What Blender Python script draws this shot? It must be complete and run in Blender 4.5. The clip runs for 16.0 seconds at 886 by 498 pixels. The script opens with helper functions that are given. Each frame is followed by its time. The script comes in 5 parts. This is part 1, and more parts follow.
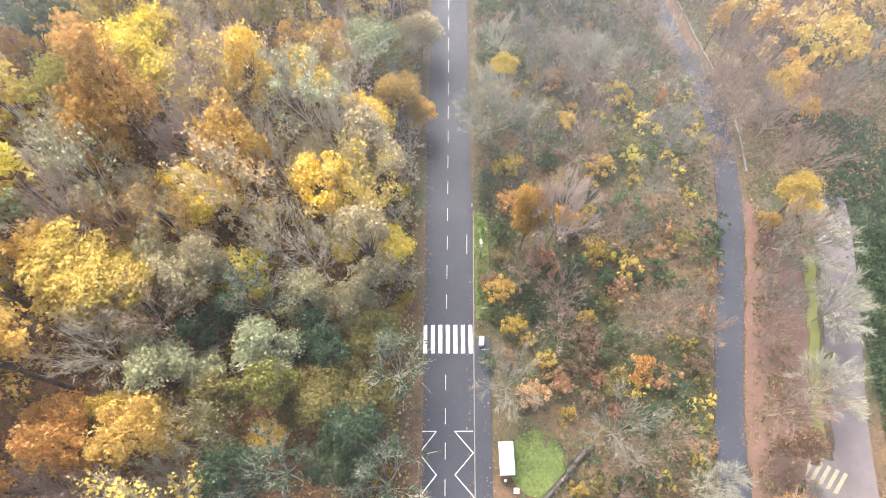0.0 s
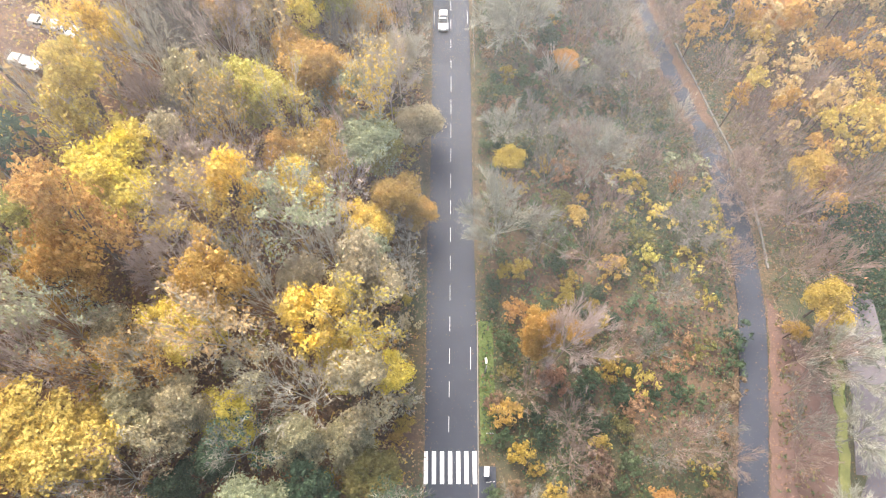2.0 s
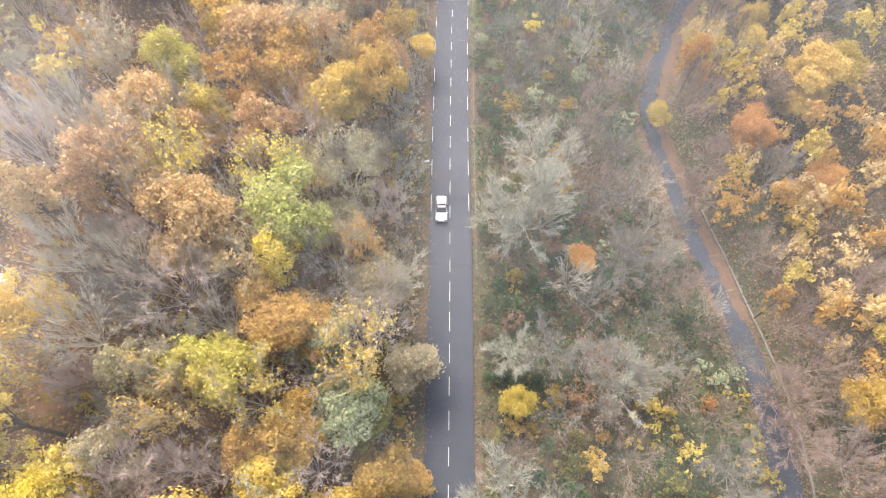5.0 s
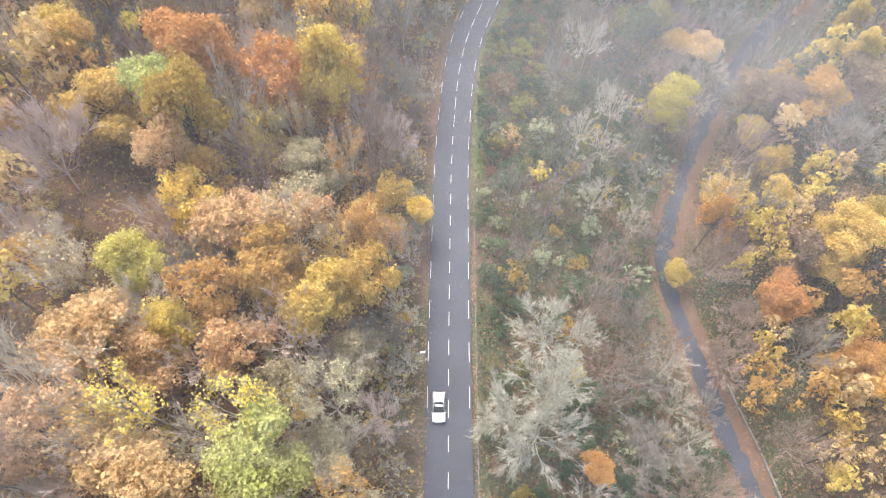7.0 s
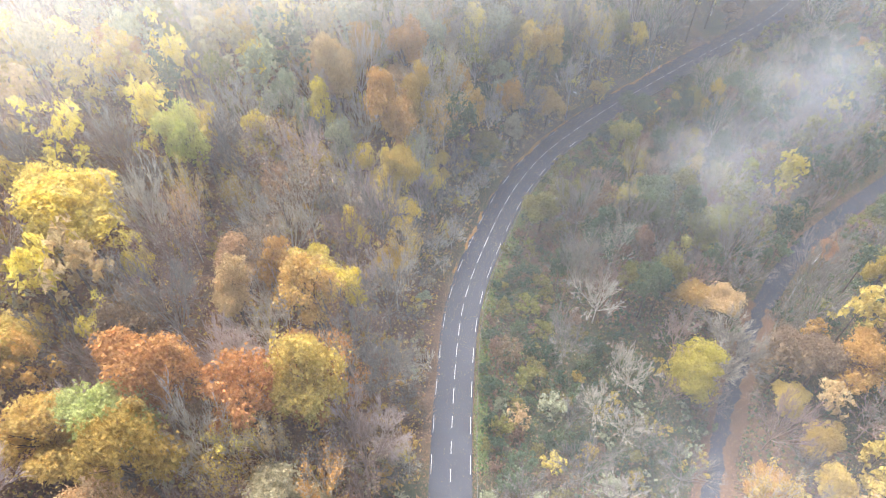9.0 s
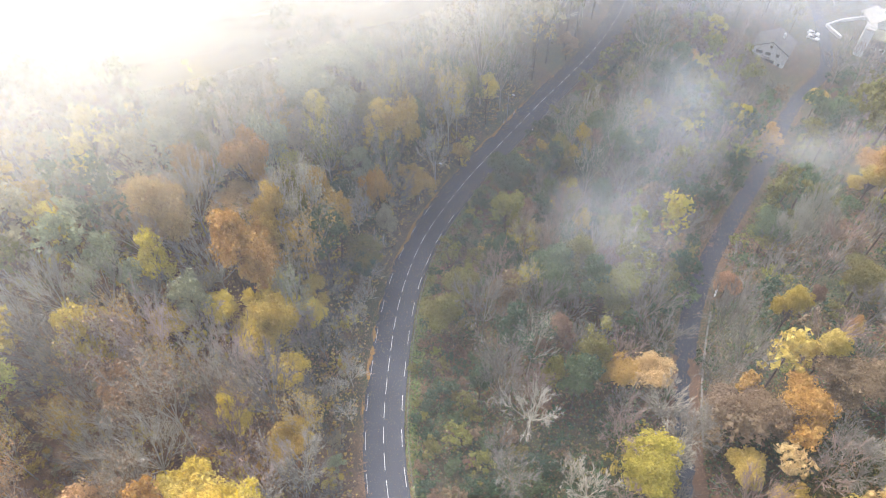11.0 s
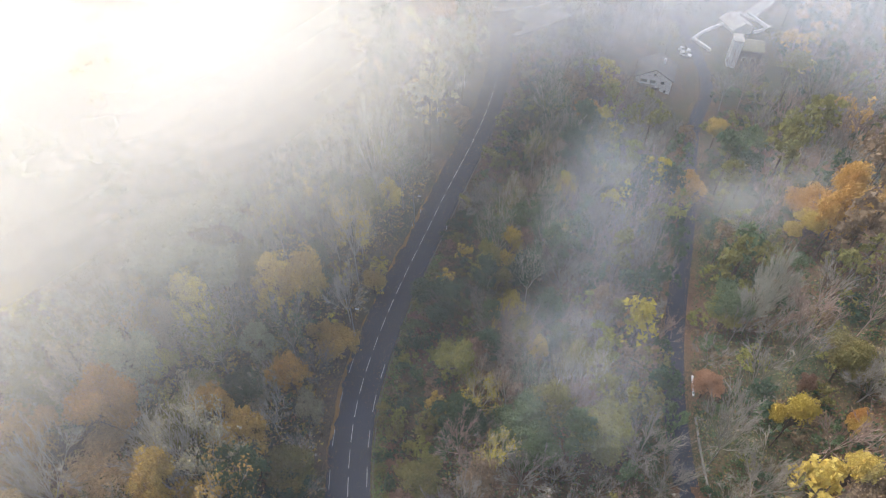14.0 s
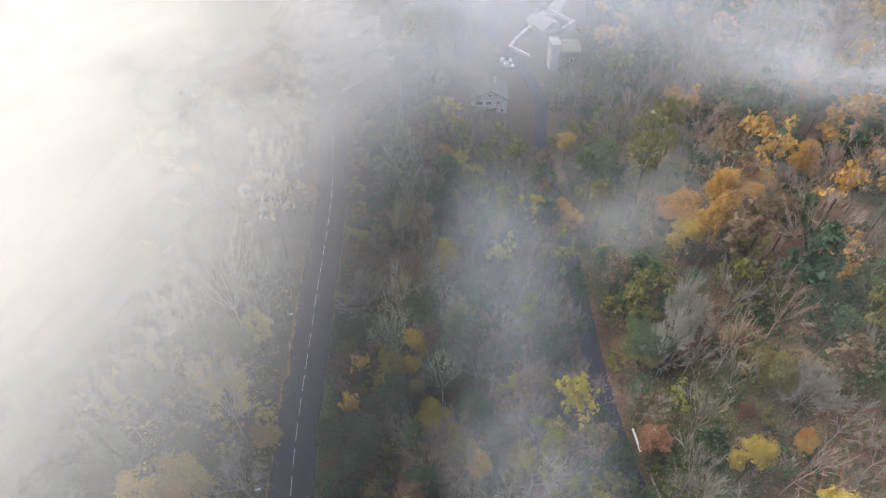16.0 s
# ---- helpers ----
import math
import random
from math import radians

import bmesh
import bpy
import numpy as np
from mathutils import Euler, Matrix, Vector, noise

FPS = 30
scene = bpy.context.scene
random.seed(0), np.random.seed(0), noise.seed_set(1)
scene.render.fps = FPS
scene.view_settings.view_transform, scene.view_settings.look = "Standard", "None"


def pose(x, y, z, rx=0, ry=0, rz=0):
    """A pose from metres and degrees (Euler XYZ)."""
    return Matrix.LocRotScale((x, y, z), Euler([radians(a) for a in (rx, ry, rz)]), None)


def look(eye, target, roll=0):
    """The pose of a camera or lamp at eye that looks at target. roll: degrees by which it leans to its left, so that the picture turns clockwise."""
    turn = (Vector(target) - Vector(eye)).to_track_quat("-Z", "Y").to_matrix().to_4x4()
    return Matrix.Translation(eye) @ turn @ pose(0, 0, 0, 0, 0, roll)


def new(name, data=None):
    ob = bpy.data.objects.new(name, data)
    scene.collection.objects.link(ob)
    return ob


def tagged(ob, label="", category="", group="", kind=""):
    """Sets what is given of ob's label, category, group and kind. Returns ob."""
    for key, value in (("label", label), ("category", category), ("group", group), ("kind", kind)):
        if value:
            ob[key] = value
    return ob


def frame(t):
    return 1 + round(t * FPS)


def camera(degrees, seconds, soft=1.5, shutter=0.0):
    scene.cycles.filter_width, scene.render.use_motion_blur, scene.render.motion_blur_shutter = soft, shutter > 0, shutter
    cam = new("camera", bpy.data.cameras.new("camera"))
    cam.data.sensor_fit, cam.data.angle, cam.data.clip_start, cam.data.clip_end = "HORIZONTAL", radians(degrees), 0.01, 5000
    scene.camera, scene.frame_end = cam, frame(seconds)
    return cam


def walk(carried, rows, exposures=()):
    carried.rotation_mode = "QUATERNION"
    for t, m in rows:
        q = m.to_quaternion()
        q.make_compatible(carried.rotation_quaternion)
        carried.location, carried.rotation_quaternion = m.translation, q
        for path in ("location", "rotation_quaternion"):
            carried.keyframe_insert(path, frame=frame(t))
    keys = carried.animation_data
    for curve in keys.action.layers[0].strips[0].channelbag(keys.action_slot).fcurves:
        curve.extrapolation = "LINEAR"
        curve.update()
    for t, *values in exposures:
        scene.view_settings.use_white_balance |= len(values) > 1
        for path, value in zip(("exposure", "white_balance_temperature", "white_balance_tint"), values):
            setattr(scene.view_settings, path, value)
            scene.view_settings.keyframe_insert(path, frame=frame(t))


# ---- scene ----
# One drone flight, along the road and round its bend.
EXPO = [(0.0, 1.8, 6880, 10), (2.0, 1.72, 6880, 10), (4.0, 1.6, 6820, 10), (6.5, 1.6, 6600, 10), (8.5, 1.68, 6420, 10), (10.2, 1.52, 6440, 10), (12.5, 1.18, 6450, 10), (14.0, 0.86, 6320, 10), (16.0, 0.65, 6280, 10)]
cam = camera(70.0, 16.0, soft=1.05)
PATH = [
    (0.0, (-0.66, 5.88, 83.59), (-0.66, 29.34, 28.37), -0.19),
    (0.5, (-0.71, 9.09, 83.64), (-0.73, 32.57, 28.42), -0.20),
    (1.0, (-0.70, 12.68, 83.62), (-0.78, 36.35, 28.49), -0.27),
    (1.5, (-0.84, 16.91, 83.51), (-0.86, 40.71, 28.43), -0.11),
    (2.0, (-0.96, 21.71, 83.50), (-0.91, 45.60, 28.46), 0.01),
    (2.5, (-1.00, 26.83, 83.49), (-0.91, 50.82, 28.49), 0.15),
    (3.0, (-0.91, 32.03, 83.47), (-0.85, 56.35, 28.62), 0.07),
    (3.5, (-0.86, 37.56, 83.49), (-0.79, 62.10, 28.74), 0.13),
    (4.0, (-0.76, 43.42, 83.58), (-0.70, 68.02, 28.86), 0.25),
    (4.2, (-0.72, 45.80, 83.61), (-0.69, 70.42, 28.90), 0.18),
    (6.3, (-0.37, 69.73, 83.50), (-0.37, 96.18, 29.65), 0.22),
    (6.5, (-0.46, 72.24, 83.55), (-0.38, 99.01, 29.86), 0.45),
    (7.0, (-0.63, 78.57, 83.72), (-0.42, 106.72, 30.73), 0.76),
    (7.5, (-0.47, 84.44, 83.81), (-0.34, 114.16, 31.69), 0.44),
    (8.0, (-0.17, 90.36, 84.08), (-0.17, 122.90, 33.67), -0.08),
    (8.5, (0.28, 96.64, 84.61), (0.08, 132.75, 36.69), -0.38),
    (9.0, (0.72, 102.47, 85.16), (0.32, 142.24, 40.24), -0.78),
    (9.5, (0.87, 108.73, 85.50), (0.42, 149.37, 41.37), -0.69),
    (10.0, (0.86, 115.12, 85.88), (2.51, 155.52, 41.55), -0.56),
    (10.2, (0.82, 117.47, 86.02), (5.66, 157.59, 41.67), -0.24),
    (11.25, (-1.0, 130.35, 85.5), (12.9, 168.55, 41.4), -0.05),
    (12.3, (-0.93, 142.66, 85.07), (17.89, 179.10, 41.27), 0.15),
    (12.5, (-0.22, 144.79, 85.19), (18.60, 181.26, 41.42), 0.12),
    (13.0, (1.66, 150.03, 85.55), (20.59, 186.46, 41.79), 0.00),
    (13.5, (3.71, 155.40, 85.92), (23.42, 191.42, 42.17), -0.09),
    (14.0, (5.96, 160.97, 86.19), (28.44, 195.26, 42.39), -0.05),
    (14.5, (8.34, 166.59, 86.26), (34.34, 198.26, 42.43), -0.10),
    (15.0, (10.82, 171.93, 86.45), (37.76, 202.88, 42.67), -0.12),
    (15.5, (13.57, 177.20, 86.51), (42.97, 205.92, 42.79), -0.03),
    (16.0, (16.67, 182.66, 86.40), (49.62, 207.24, 42.69), 0.06),
]
walk(cam, [(t, look(eye, target, roll)) for t, eye, target, roll in PATH], exposures=EXPO)

# ---- light: soft late-autumn daylight through thin mist ----
SUN_TURN, SUN_HEIGHT = radians(-25), radians(55)
world = bpy.data.worlds.new("sky")
scene.world = world
world.use_nodes = True
wt = world.node_tree
sky = wt.nodes.new("ShaderNodeTexSky")
sky.sky_type = "NISHITA"
sky.sun_disc = False
sky.sun_elevation, sky.sun_rotation = SUN_HEIGHT, SUN_TURN
sky.air_density, sky.dust_density, sky.ozone_density = 1.0, 4.0, 0.6
wt.links.new(sky.outputs[0], wt.nodes["Background"].inputs[0])
wt.nodes["Background"].inputs[1].default_value = 0.15
sun = new("sun", bpy.data.lights.new("sun", "SUN"))
sun.data.energy, sun.data.angle, sun.data.color = 2.2, radians(35), (1.0, 0.95, 0.87)
sun.matrix_world = look((0, 0, 0), (-math.sin(SUN_TURN) * math.cos(SUN_HEIGHT), -math.cos(SUN_TURN) * math.cos(SUN_HEIGHT), -math.sin(SUN_HEIGHT)))
scene.cycles.transparent_max_bounces = 64


# ---- materials ----
def material(name, rough=0.8, metal=0.0):
    m = bpy.data.materials.new(name)
    m.use_nodes = True
    b = m.node_tree.nodes["Principled BSDF"]
    b.inputs["Roughness"].default_value, b.inputs["Metallic"].default_value = rough, metal
    return m, m.node_tree, b


def node(nt, kind, **values):
    n = nt.nodes.new(kind)
    for key, value in values.items():
        n.inputs[key.replace("_", " ")].default_value = value
    return n


def mix(nt, a, b, factor):
    """Colour mix; a, b and factor are sockets or values."""
    n = nt.nodes.new("ShaderNodeMix")
    n.data_type = "RGBA"
    for i, v in ((0, factor), (6, a), (7, b)):
        if hasattr(v, "is_linked"):
            nt.links.new(v, n.inputs[i])
        else:
            n.inputs[i].default_value = v if i == 0 else (*v, 1)
    return n.outputs[2]


def ramp(nt, source, low, high):
    n = nt.nodes.new("ShaderNodeMapRange")
    n.inputs[1].default_value, n.inputs[2].default_value = low, high
    nt.links.new(source, n.inputs[0])
    return n.outputs[0]


def grain(nt, scale, detail=4.0, rough=0.6, place=None):
    n = node(nt, "ShaderNodeTexNoise", Scale=scale, Detail=detail, Roughness=rough)
    if place is None:
        place = nt.nodes.new("ShaderNodeNewGeometry").outputs["Position"]
    nt.links.new(place, n.inputs["Vector"])
    return n.outputs["Fac"]


def bump(nt, bsdf, height, strength, distance):
    n = node(nt, "ShaderNodeBump", Strength=strength, Distance=distance)
    nt.links.new(height, n.inputs["Height"])
    nt.links.new(n.outputs[0], bsdf.inputs["Normal"])


def two_scale(name, dark, light, scale, rough=0.85, relief=0.3, depth=0.05, metal=0.0, speck=None):
    """A surface whose colour varies in broad patches and in fine grain."""
    m, nt, b = material(name, rough, metal)
    c = mix(nt, dark, light, ramp(nt, grain(nt, scale), 0.3, 0.7))
    fine = grain(nt, scale * 14, 6, 0.7)
    c = mix(nt, c, speck or tuple(0.6 * v for v in dark), ramp(nt, fine, 0.52, 0.75))
    nt.links.new(c, b.inputs["Base Color"])
    bump(nt, b, fine, relief, depth)
    return m


def leaf_material(name, a, b, c):
    """Autumn leaves: three hues, mixed from tree to tree, spray to spray and across the crown."""
    m, nt, bsdf = material(name, 0.75)
    bsdf.inputs["Specular IOR Level"].default_value = 0.12
    geo, info = nt.nodes.new("ShaderNodeNewGeometry"), nt.nodes.new("ShaderNodeObjectInfo")
    col = mix(nt, a, b, ramp(nt, grain(nt, 0.35, 2), 0.35, 0.65))
    col = mix(nt, col, c, ramp(nt, geo.outputs["Random Per Island"], 0.55, 1.25))
    hsv = nt.nodes.new("ShaderNodeHueSaturation")
    tree, spray = nt.nodes.new("ShaderNodeMapRange"), nt.nodes.new("ShaderNodeMapRange")
    nt.links.new(info.outputs["Random"], tree.inputs[0])
    tree.inputs[3].default_value, tree.inputs[4].default_value = 0.486, 0.514
    nt.links.new(geo.outputs["Random Per Island"], spray.inputs[0])
    spray.inputs[3].default_value, spray.inputs[4].default_value = 0.72, 1.22
    nt.links.new(tree.outputs[0], hsv.inputs["Hue"])
    fleck = ramp(nt, grain(nt, 9.0, 2, 0.6), 0.32, 0.68)
    fleck.node.inputs[3].default_value, fleck.node.inputs[4].default_value = 0.68, 1.28
    value = nt.nodes.new("ShaderNodeMath")
    value.operation = "MULTIPLY"
    nt.links.new(spray.outputs[0], value.inputs[0])
    nt.links.new(fleck, value.inputs[1])
    nt.links.new(value.outputs[0], hsv.inputs["Value"])
    nt.links.new(col, hsv.inputs["Color"])
    nt.links.new(hsv.outputs[0], bsdf.inputs["Base Color"])
    thin = nt.nodes.new("ShaderNodeBsdfTranslucent")
    nt.links.new(hsv.outputs[0], thin.inputs[0])
    both = nt.nodes.new("ShaderNodeMixShader")
    both.inputs[0].default_value = 0.45
    nt.links.new(bsdf.outputs[0], both.inputs[1])
    nt.links.new(thin.outputs[0], both.inputs[2])
    # gaps between the single leaves of a spray
    gaps, air = nt.nodes.new("ShaderNodeMixShader"), nt.nodes.new("ShaderNodeBsdfTransparent")
    nt.links.new(ramp(nt, grain(nt, 6.5, 2, 0.7), 0.36, 0.42), gaps.inputs[0])
    nt.links.new(air.outputs[0], gaps.inputs[1])
    nt.links.new(both.outputs[0], gaps.inputs[2])
    nt.links.new(gaps.outputs[0], nt.nodes["Material Output"].inputs["Surface"])
    return m


LEAF = {
    "gold": leaf_material("golden_leaves", (0.62, 0.445, 0.115), (0.69, 0.525, 0.17), (0.46, 0.31, 0.09)),
    "yellow": leaf_material("yellow_leaves", (0.86, 0.66, 0.11), (0.82, 0.66, 0.22), (0.60, 0.45, 0.09)),
    "orange": leaf_material("orange_leaves", (0.56, 0.31, 0.095), (0.62, 0.37, 0.13), (0.38, 0.19, 0.07)),
    "peach": leaf_material("tan_leaves", (0.62, 0.43, 0.215), (0.68, 0.49, 0.255), (0.50, 0.325, 0.16)),
    "goldbrown": leaf_material("brass_leaves", (0.55, 0.36, 0.1), (0.63, 0.43, 0.14), (0.36, 0.22, 0.07)),
    "lime": leaf_material("lime_leaves", (0.48, 0.51, 0.17), (0.58, 0.58, 0.24), (0.31, 0.34, 0.10)),
    "limeyellow": leaf_material("yellow_green_leaves", (0.62, 0.59, 0.14), (0.68, 0.60, 0.20), (0.36, 0.34, 0.08)),
    "palegreen": leaf_material("silver_green_leaves", (0.42, 0.445, 0.275), (0.50, 0.52, 0.335), (0.29, 0.31, 0.175)),
    "cream": leaf_material("faded_leaves", (0.48, 0.425, 0.27), (0.55, 0.485, 0.305), (0.36, 0.31, 0.19)),
    "olive": leaf_material("olive_leaves", (0.22, 0.21, 0.08), (0.28, 0.24, 0.09), (0.12, 0.12, 0.05)),
    "olivegreen": leaf_material("moss_green_leaves", (0.27, 0.27, 0.08), (0.33, 0.30, 0.10), (0.15, 0.16, 0.05)),
    "olivegold": leaf_material("ochre_leaves", (0.44, 0.33, 0.09), (0.51, 0.37, 0.10), (0.28, 0.20, 0.06)),
    "yellowolive": leaf_material("mustard_leaves", (0.51, 0.41, 0.08), (0.57, 0.44, 0.10), (0.29, 0.24, 0.06)),
    "darkgreen": leaf_material("evergreen_leaves", (0.072, 0.118, 0.07), (0.105, 0.155, 0.09), (0.045, 0.07, 0.042)),
    "green": leaf_material("dull_green_leaves", (0.115, 0.165, 0.085), (0.165, 0.215, 0.115), (0.08, 0.11, 0.055)),
    "russet": leaf_material("russet_leaves", (0.40, 0.22, 0.13), (0.46, 0.27, 0.17), (0.27, 0.14, 0.08)),
    "brown": leaf_material("withered_brown_leaves", (0.26, 0.18, 0.12), (0.33, 0.23, 0.15), (0.17, 0.115, 0.08)),
}
TWIG = {
    "bare_white": two_scale("pale_twigs", (0.32, 0.315, 0.25), (0.42, 0.41, 0.33), 0.8, relief=0.0),
    "bare_grey": two_scale("grey_twigs", (0.20, 0.185, 0.155), (0.29, 0.265, 0.22), 0.8, relief=0.0),
    "bare_pink": two_scale("reddish_twigs", (0.47, 0.38, 0.33), (0.58, 0.48, 0.42), 0.8, relief=0.0),
    "bare_brown": two_scale("brown_twigs", (0.26, 0.19, 0.15), (0.35, 0.26, 0.21), 0.8, relief=0.0),
    "bare_pale": two_scale("straw_twigs", (0.45, 0.41, 0.325), (0.56, 0.515, 0.415), 0.8, relief=0.0),
}
BARK = two_scale("bark", (0.07, 0.055, 0.042), (0.17, 0.14, 0.11), 1.2, relief=0.6)
ASPHALT = two_scale("asphalt", (0.019, 0.025, 0.040), (0.032, 0.039, 0.058), 0.16, 0.7, 0.25, 0.01, speck=(0.035, 0.039, 0.052))
BRIGHT_PAINT = two_scale("fresh_road_paint", (0.72, 0.72, 0.71), (0.82, 0.82, 0.80), 1.1, 0.6, 0.1, 0.003, speck=(0.6, 0.6, 0.58))
PAINT = two_scale("road_paint", (0.52, 0.52, 0.515), (0.68, 0.68, 0.67), 1.1, 0.6, 0.1, 0.003, speck=(0.45, 0.45, 0.44))
CONCRETE = two_scale("kerb_concrete", (0.20, 0.185, 0.165), (0.29, 0.27, 0.245), 0.8, 0.9, 0.3, 0.01)
GRAVEL = two_scale("gravel", (0.105, 0.095, 0.105), (0.15, 0.135, 0.145), 0.25, 0.95, 0.5, 0.02, speck=(0.17, 0.11, 0.08))
WET_BARK = two_scale("wet_dark_bark", (0.025, 0.021, 0.02), (0.065, 0.055, 0.05), 1.5, 0.6, 0.6, 0.04)
PANEL = two_scale("pale_roof_panel", (0.46, 0.47, 0.48), (0.56, 0.57, 0.58), 0.7, 0.5, 0.05, 0.003, speck=(0.38, 0.38, 0.36))
OCHRE_PAINT = two_scale("worn_ochre_paint", (0.24, 0.22, 0.14), (0.32, 0.30, 0.20), 1.5, 0.7, 0.1, 0.003)
WHITE = two_scale("white_coat", (0.74, 0.74, 0.73), (0.82, 0.82, 0.81), 1.0, 0.35, 0.02, 0.002, speck=(0.7, 0.7, 0.68))
RAIL = two_scale("weathered_rail", (0.13, 0.14, 0.12), (0.21, 0.215, 0.19), 1.5, 0.6, 0.05, 0.002, metal=0.2)
STEEL = two_scale("galvanised_steel", (0.36, 0.37, 0.38), (0.5, 0.51, 0.52), 2.0, 0.45, 0.05, 0.002, metal=0.7)
DARK = two_scale("black_rubber", (0.018, 0.018, 0.02), (0.03, 0.03, 0.033), 3.0, 0.6, 0.1, 0.003)
ROOF = two_scale("weathered_roof", (0.12, 0.11, 0.11), (0.19, 0.175, 0.17), 0.5, 0.85, 0.4, 0.02)
RENDERED = two_scale("pale_render", (0.62, 0.60, 0.56), (0.74, 0.72, 0.68), 0.4, 0.9, 0.1, 0.005)
STONE = two_scale("pale_stone", (0.48, 0.45, 0.40), (0.62, 0.59, 0.54), 0.5, 0.9, 0.3, 0.01)
GRASS = two_scale("grass_blades", (0.12, 0.185, 0.05), (0.19, 0.25, 0.08), 0.6, 0.8, 0.0, speck=(0.21, 0.20, 0.075))
STRAW_GRASS = two_scale("straw_grass", (0.15, 0.16, 0.05), (0.23, 0.225, 0.075), 0.7, 0.9, 0.6, 0.04, speck=(0.10, 0.12, 0.04))
GLASS, _nt, _b = material("dark_glass", 0.06)
_b.inputs["Base Color"].default_value = (0.03, 0.035, 0.04, 1)
BEACON, _nt, _b = material("red_glass", 0.3)
_b.inputs["Base Color"].default_value = (0.45, 0.03, 0.02, 1)


def ground_material():
    """Leaf litter over dark soil, with moss and grass in the hollows."""
    m, nt, b = material("leaf_litter", 0.95)
    broad, patch, small = grain(nt, 0.035, 3), grain(nt, 0.25, 5, 0.65), grain(nt, 1.3, 6, 0.75)
    leaf = nt.nodes.new("ShaderNodeTexVoronoi")
    leaf.inputs["Scale"].default_value = 3.6
    nt.links.new(nt.nodes.new("ShaderNodeNewGeometry").outputs["Position"], leaf.inputs["Vector"])
    c = mix(nt, (0.088, 0.060, 0.043), (0.175, 0.108, 0.066), ramp(nt, patch, 0.38, 0.62))
    c = mix(nt, c, (0.062, 0.072, 0.034), ramp(nt, broad, 0.40, 0.56))
    # fresh leaf fall under the broad-leaved wood of the western slope
    where = nt.nodes.new("ShaderNodeSeparateXYZ")
    nt.links.new(nt.nodes.new("ShaderNodeNewGeometry").outputs["Position"], where.inputs[0])
    fall = mix(nt, (0.125, 0.072, 0.048), (0.27, 0.155, 0.078), ramp(nt, patch, 0.36, 0.64))
    c = mix(nt, c, fall, ramp(nt, where.outputs["X"], -7.0, -16.0))
    c = mix(nt, c, (0.035, 0.027, 0.021), ramp(nt, small, 0.53, 0.68))
    bits = mix(nt, (0.36, 0.215, 0.095), (0.17, 0.10, 0.06), ramp(nt, leaf.outputs["Color"], 0.2, 0.8))
    shown = nt.nodes.new("ShaderNodeMath")
    shown.operation = "MULTIPLY"
    nt.links.new(ramp(nt, leaf.outputs["Distance"], 0.34, 0.16), shown.inputs[0])
    nt.links.new(ramp(nt, grain(nt, 0.9, 3), 0.40, 0.55), shown.inputs[1])
    c = mix(nt, c, bits, shown.outputs[0])
    nt.links.new(c, b.inputs["Base Color"])
    bump(nt, b, small, 0.9, 0.3)
    return m


LITTER = ground_material()
BRIGHT_DRIFT = two_scale("fresh_orange_leaves", (0.30, 0.155, 0.05), (0.41, 0.22, 0.065), 0.5, 0.9, 0.8, 0.05, speck=(0.14, 0.08, 0.04))
LEAFY_PATH = two_scale("leaf_covered_path", (0.17, 0.125, 0.07), (0.27, 0.195, 0.10), 0.9, 0.9, 0.8, 0.05, speck=(0.10, 0.075, 0.05))
RED_LITTER = two_scale("reddish_leaf_litter", (0.115, 0.070, 0.056), (0.165, 0.10, 0.08), 0.6, 0.95, 0.9, 0.05, speck=(0.085, 0.06, 0.05))
DRIFT = two_scale("drifted_orange_leaves", (0.10, 0.064, 0.043), (0.15, 0.088, 0.053), 0.5, 0.9, 0.8, 0.05, speck=(0.07, 0.05, 0.04))


# ---- small builders ----
def mesh_of(name, verts, faces, mats, index=None, smooth=False):
    me = bpy.data.meshes.new(name)
    me.from_pydata(verts, [], faces)
    for m in mats:
        me.materials.append(m)
    if index is not None:
        me.polygons.foreach_set("material_index", np.asarray(index, np.int32))
    if smooth:
        me.polygons.foreach_set("use_smooth", np.ones(len(me.polygons), bool))
    me.update()
    return me


def quads_mesh(name, verts, count, mats, index=None):
    """A mesh of loose four-cornered faces: verts is (count * 4, 3)."""
    me = bpy.data.meshes.new(name)
    me.vertices.add(count * 4)
    me.loops.add(count * 4)
    me.polygons.add(count)
    me.vertices.foreach_set("co", np.asarray(verts, np.float32).ravel())
    me.loops.foreach_set("vertex_index", np.arange(count * 4, dtype=np.int32))
    me.polygons.foreach_set("loop_start", np.arange(0, count * 4, 4, dtype=np.int32))
    for m in mats:
        me.materials.append(m)
    if index is not None:
        me.polygons.foreach_set("material_index", np.asarray(index, np.int32))
    me.update(calc_edges=True)
    return me


def tris_mesh(name, verts, count, mats, index=None):
    """A mesh of loose three-cornered faces: verts is (count * 3, 3)."""
    me = bpy.data.meshes.new(name)
    me.vertices.add(count * 3)
    me.loops.add(count * 3)
    me.polygons.add(count)
    me.vertices.foreach_set("co", np.asarray(verts, np.float32).ravel())
    me.loops.foreach_set("vertex_index", np.arange(count * 3, dtype=np.int32))
    me.polygons.foreach_set("loop_start", np.arange(0, count * 3, 3, dtype=np.int32))
    for m in mats:
        me.materials.append(m)
    if index is not None:
        me.polygons.foreach_set("material_index", np.asarray(index, np.int32))
    me.update(calc_edges=True)
    return me


def part(name, bm, mat, parent, label=""):
    me = bpy.data.meshes.new(name)
    bm.to_mesh(me)
    bm.free()
    me.materials.append(mat)
    ob = new(name, me)
    ob.parent = parent
    return tagged(ob, label)


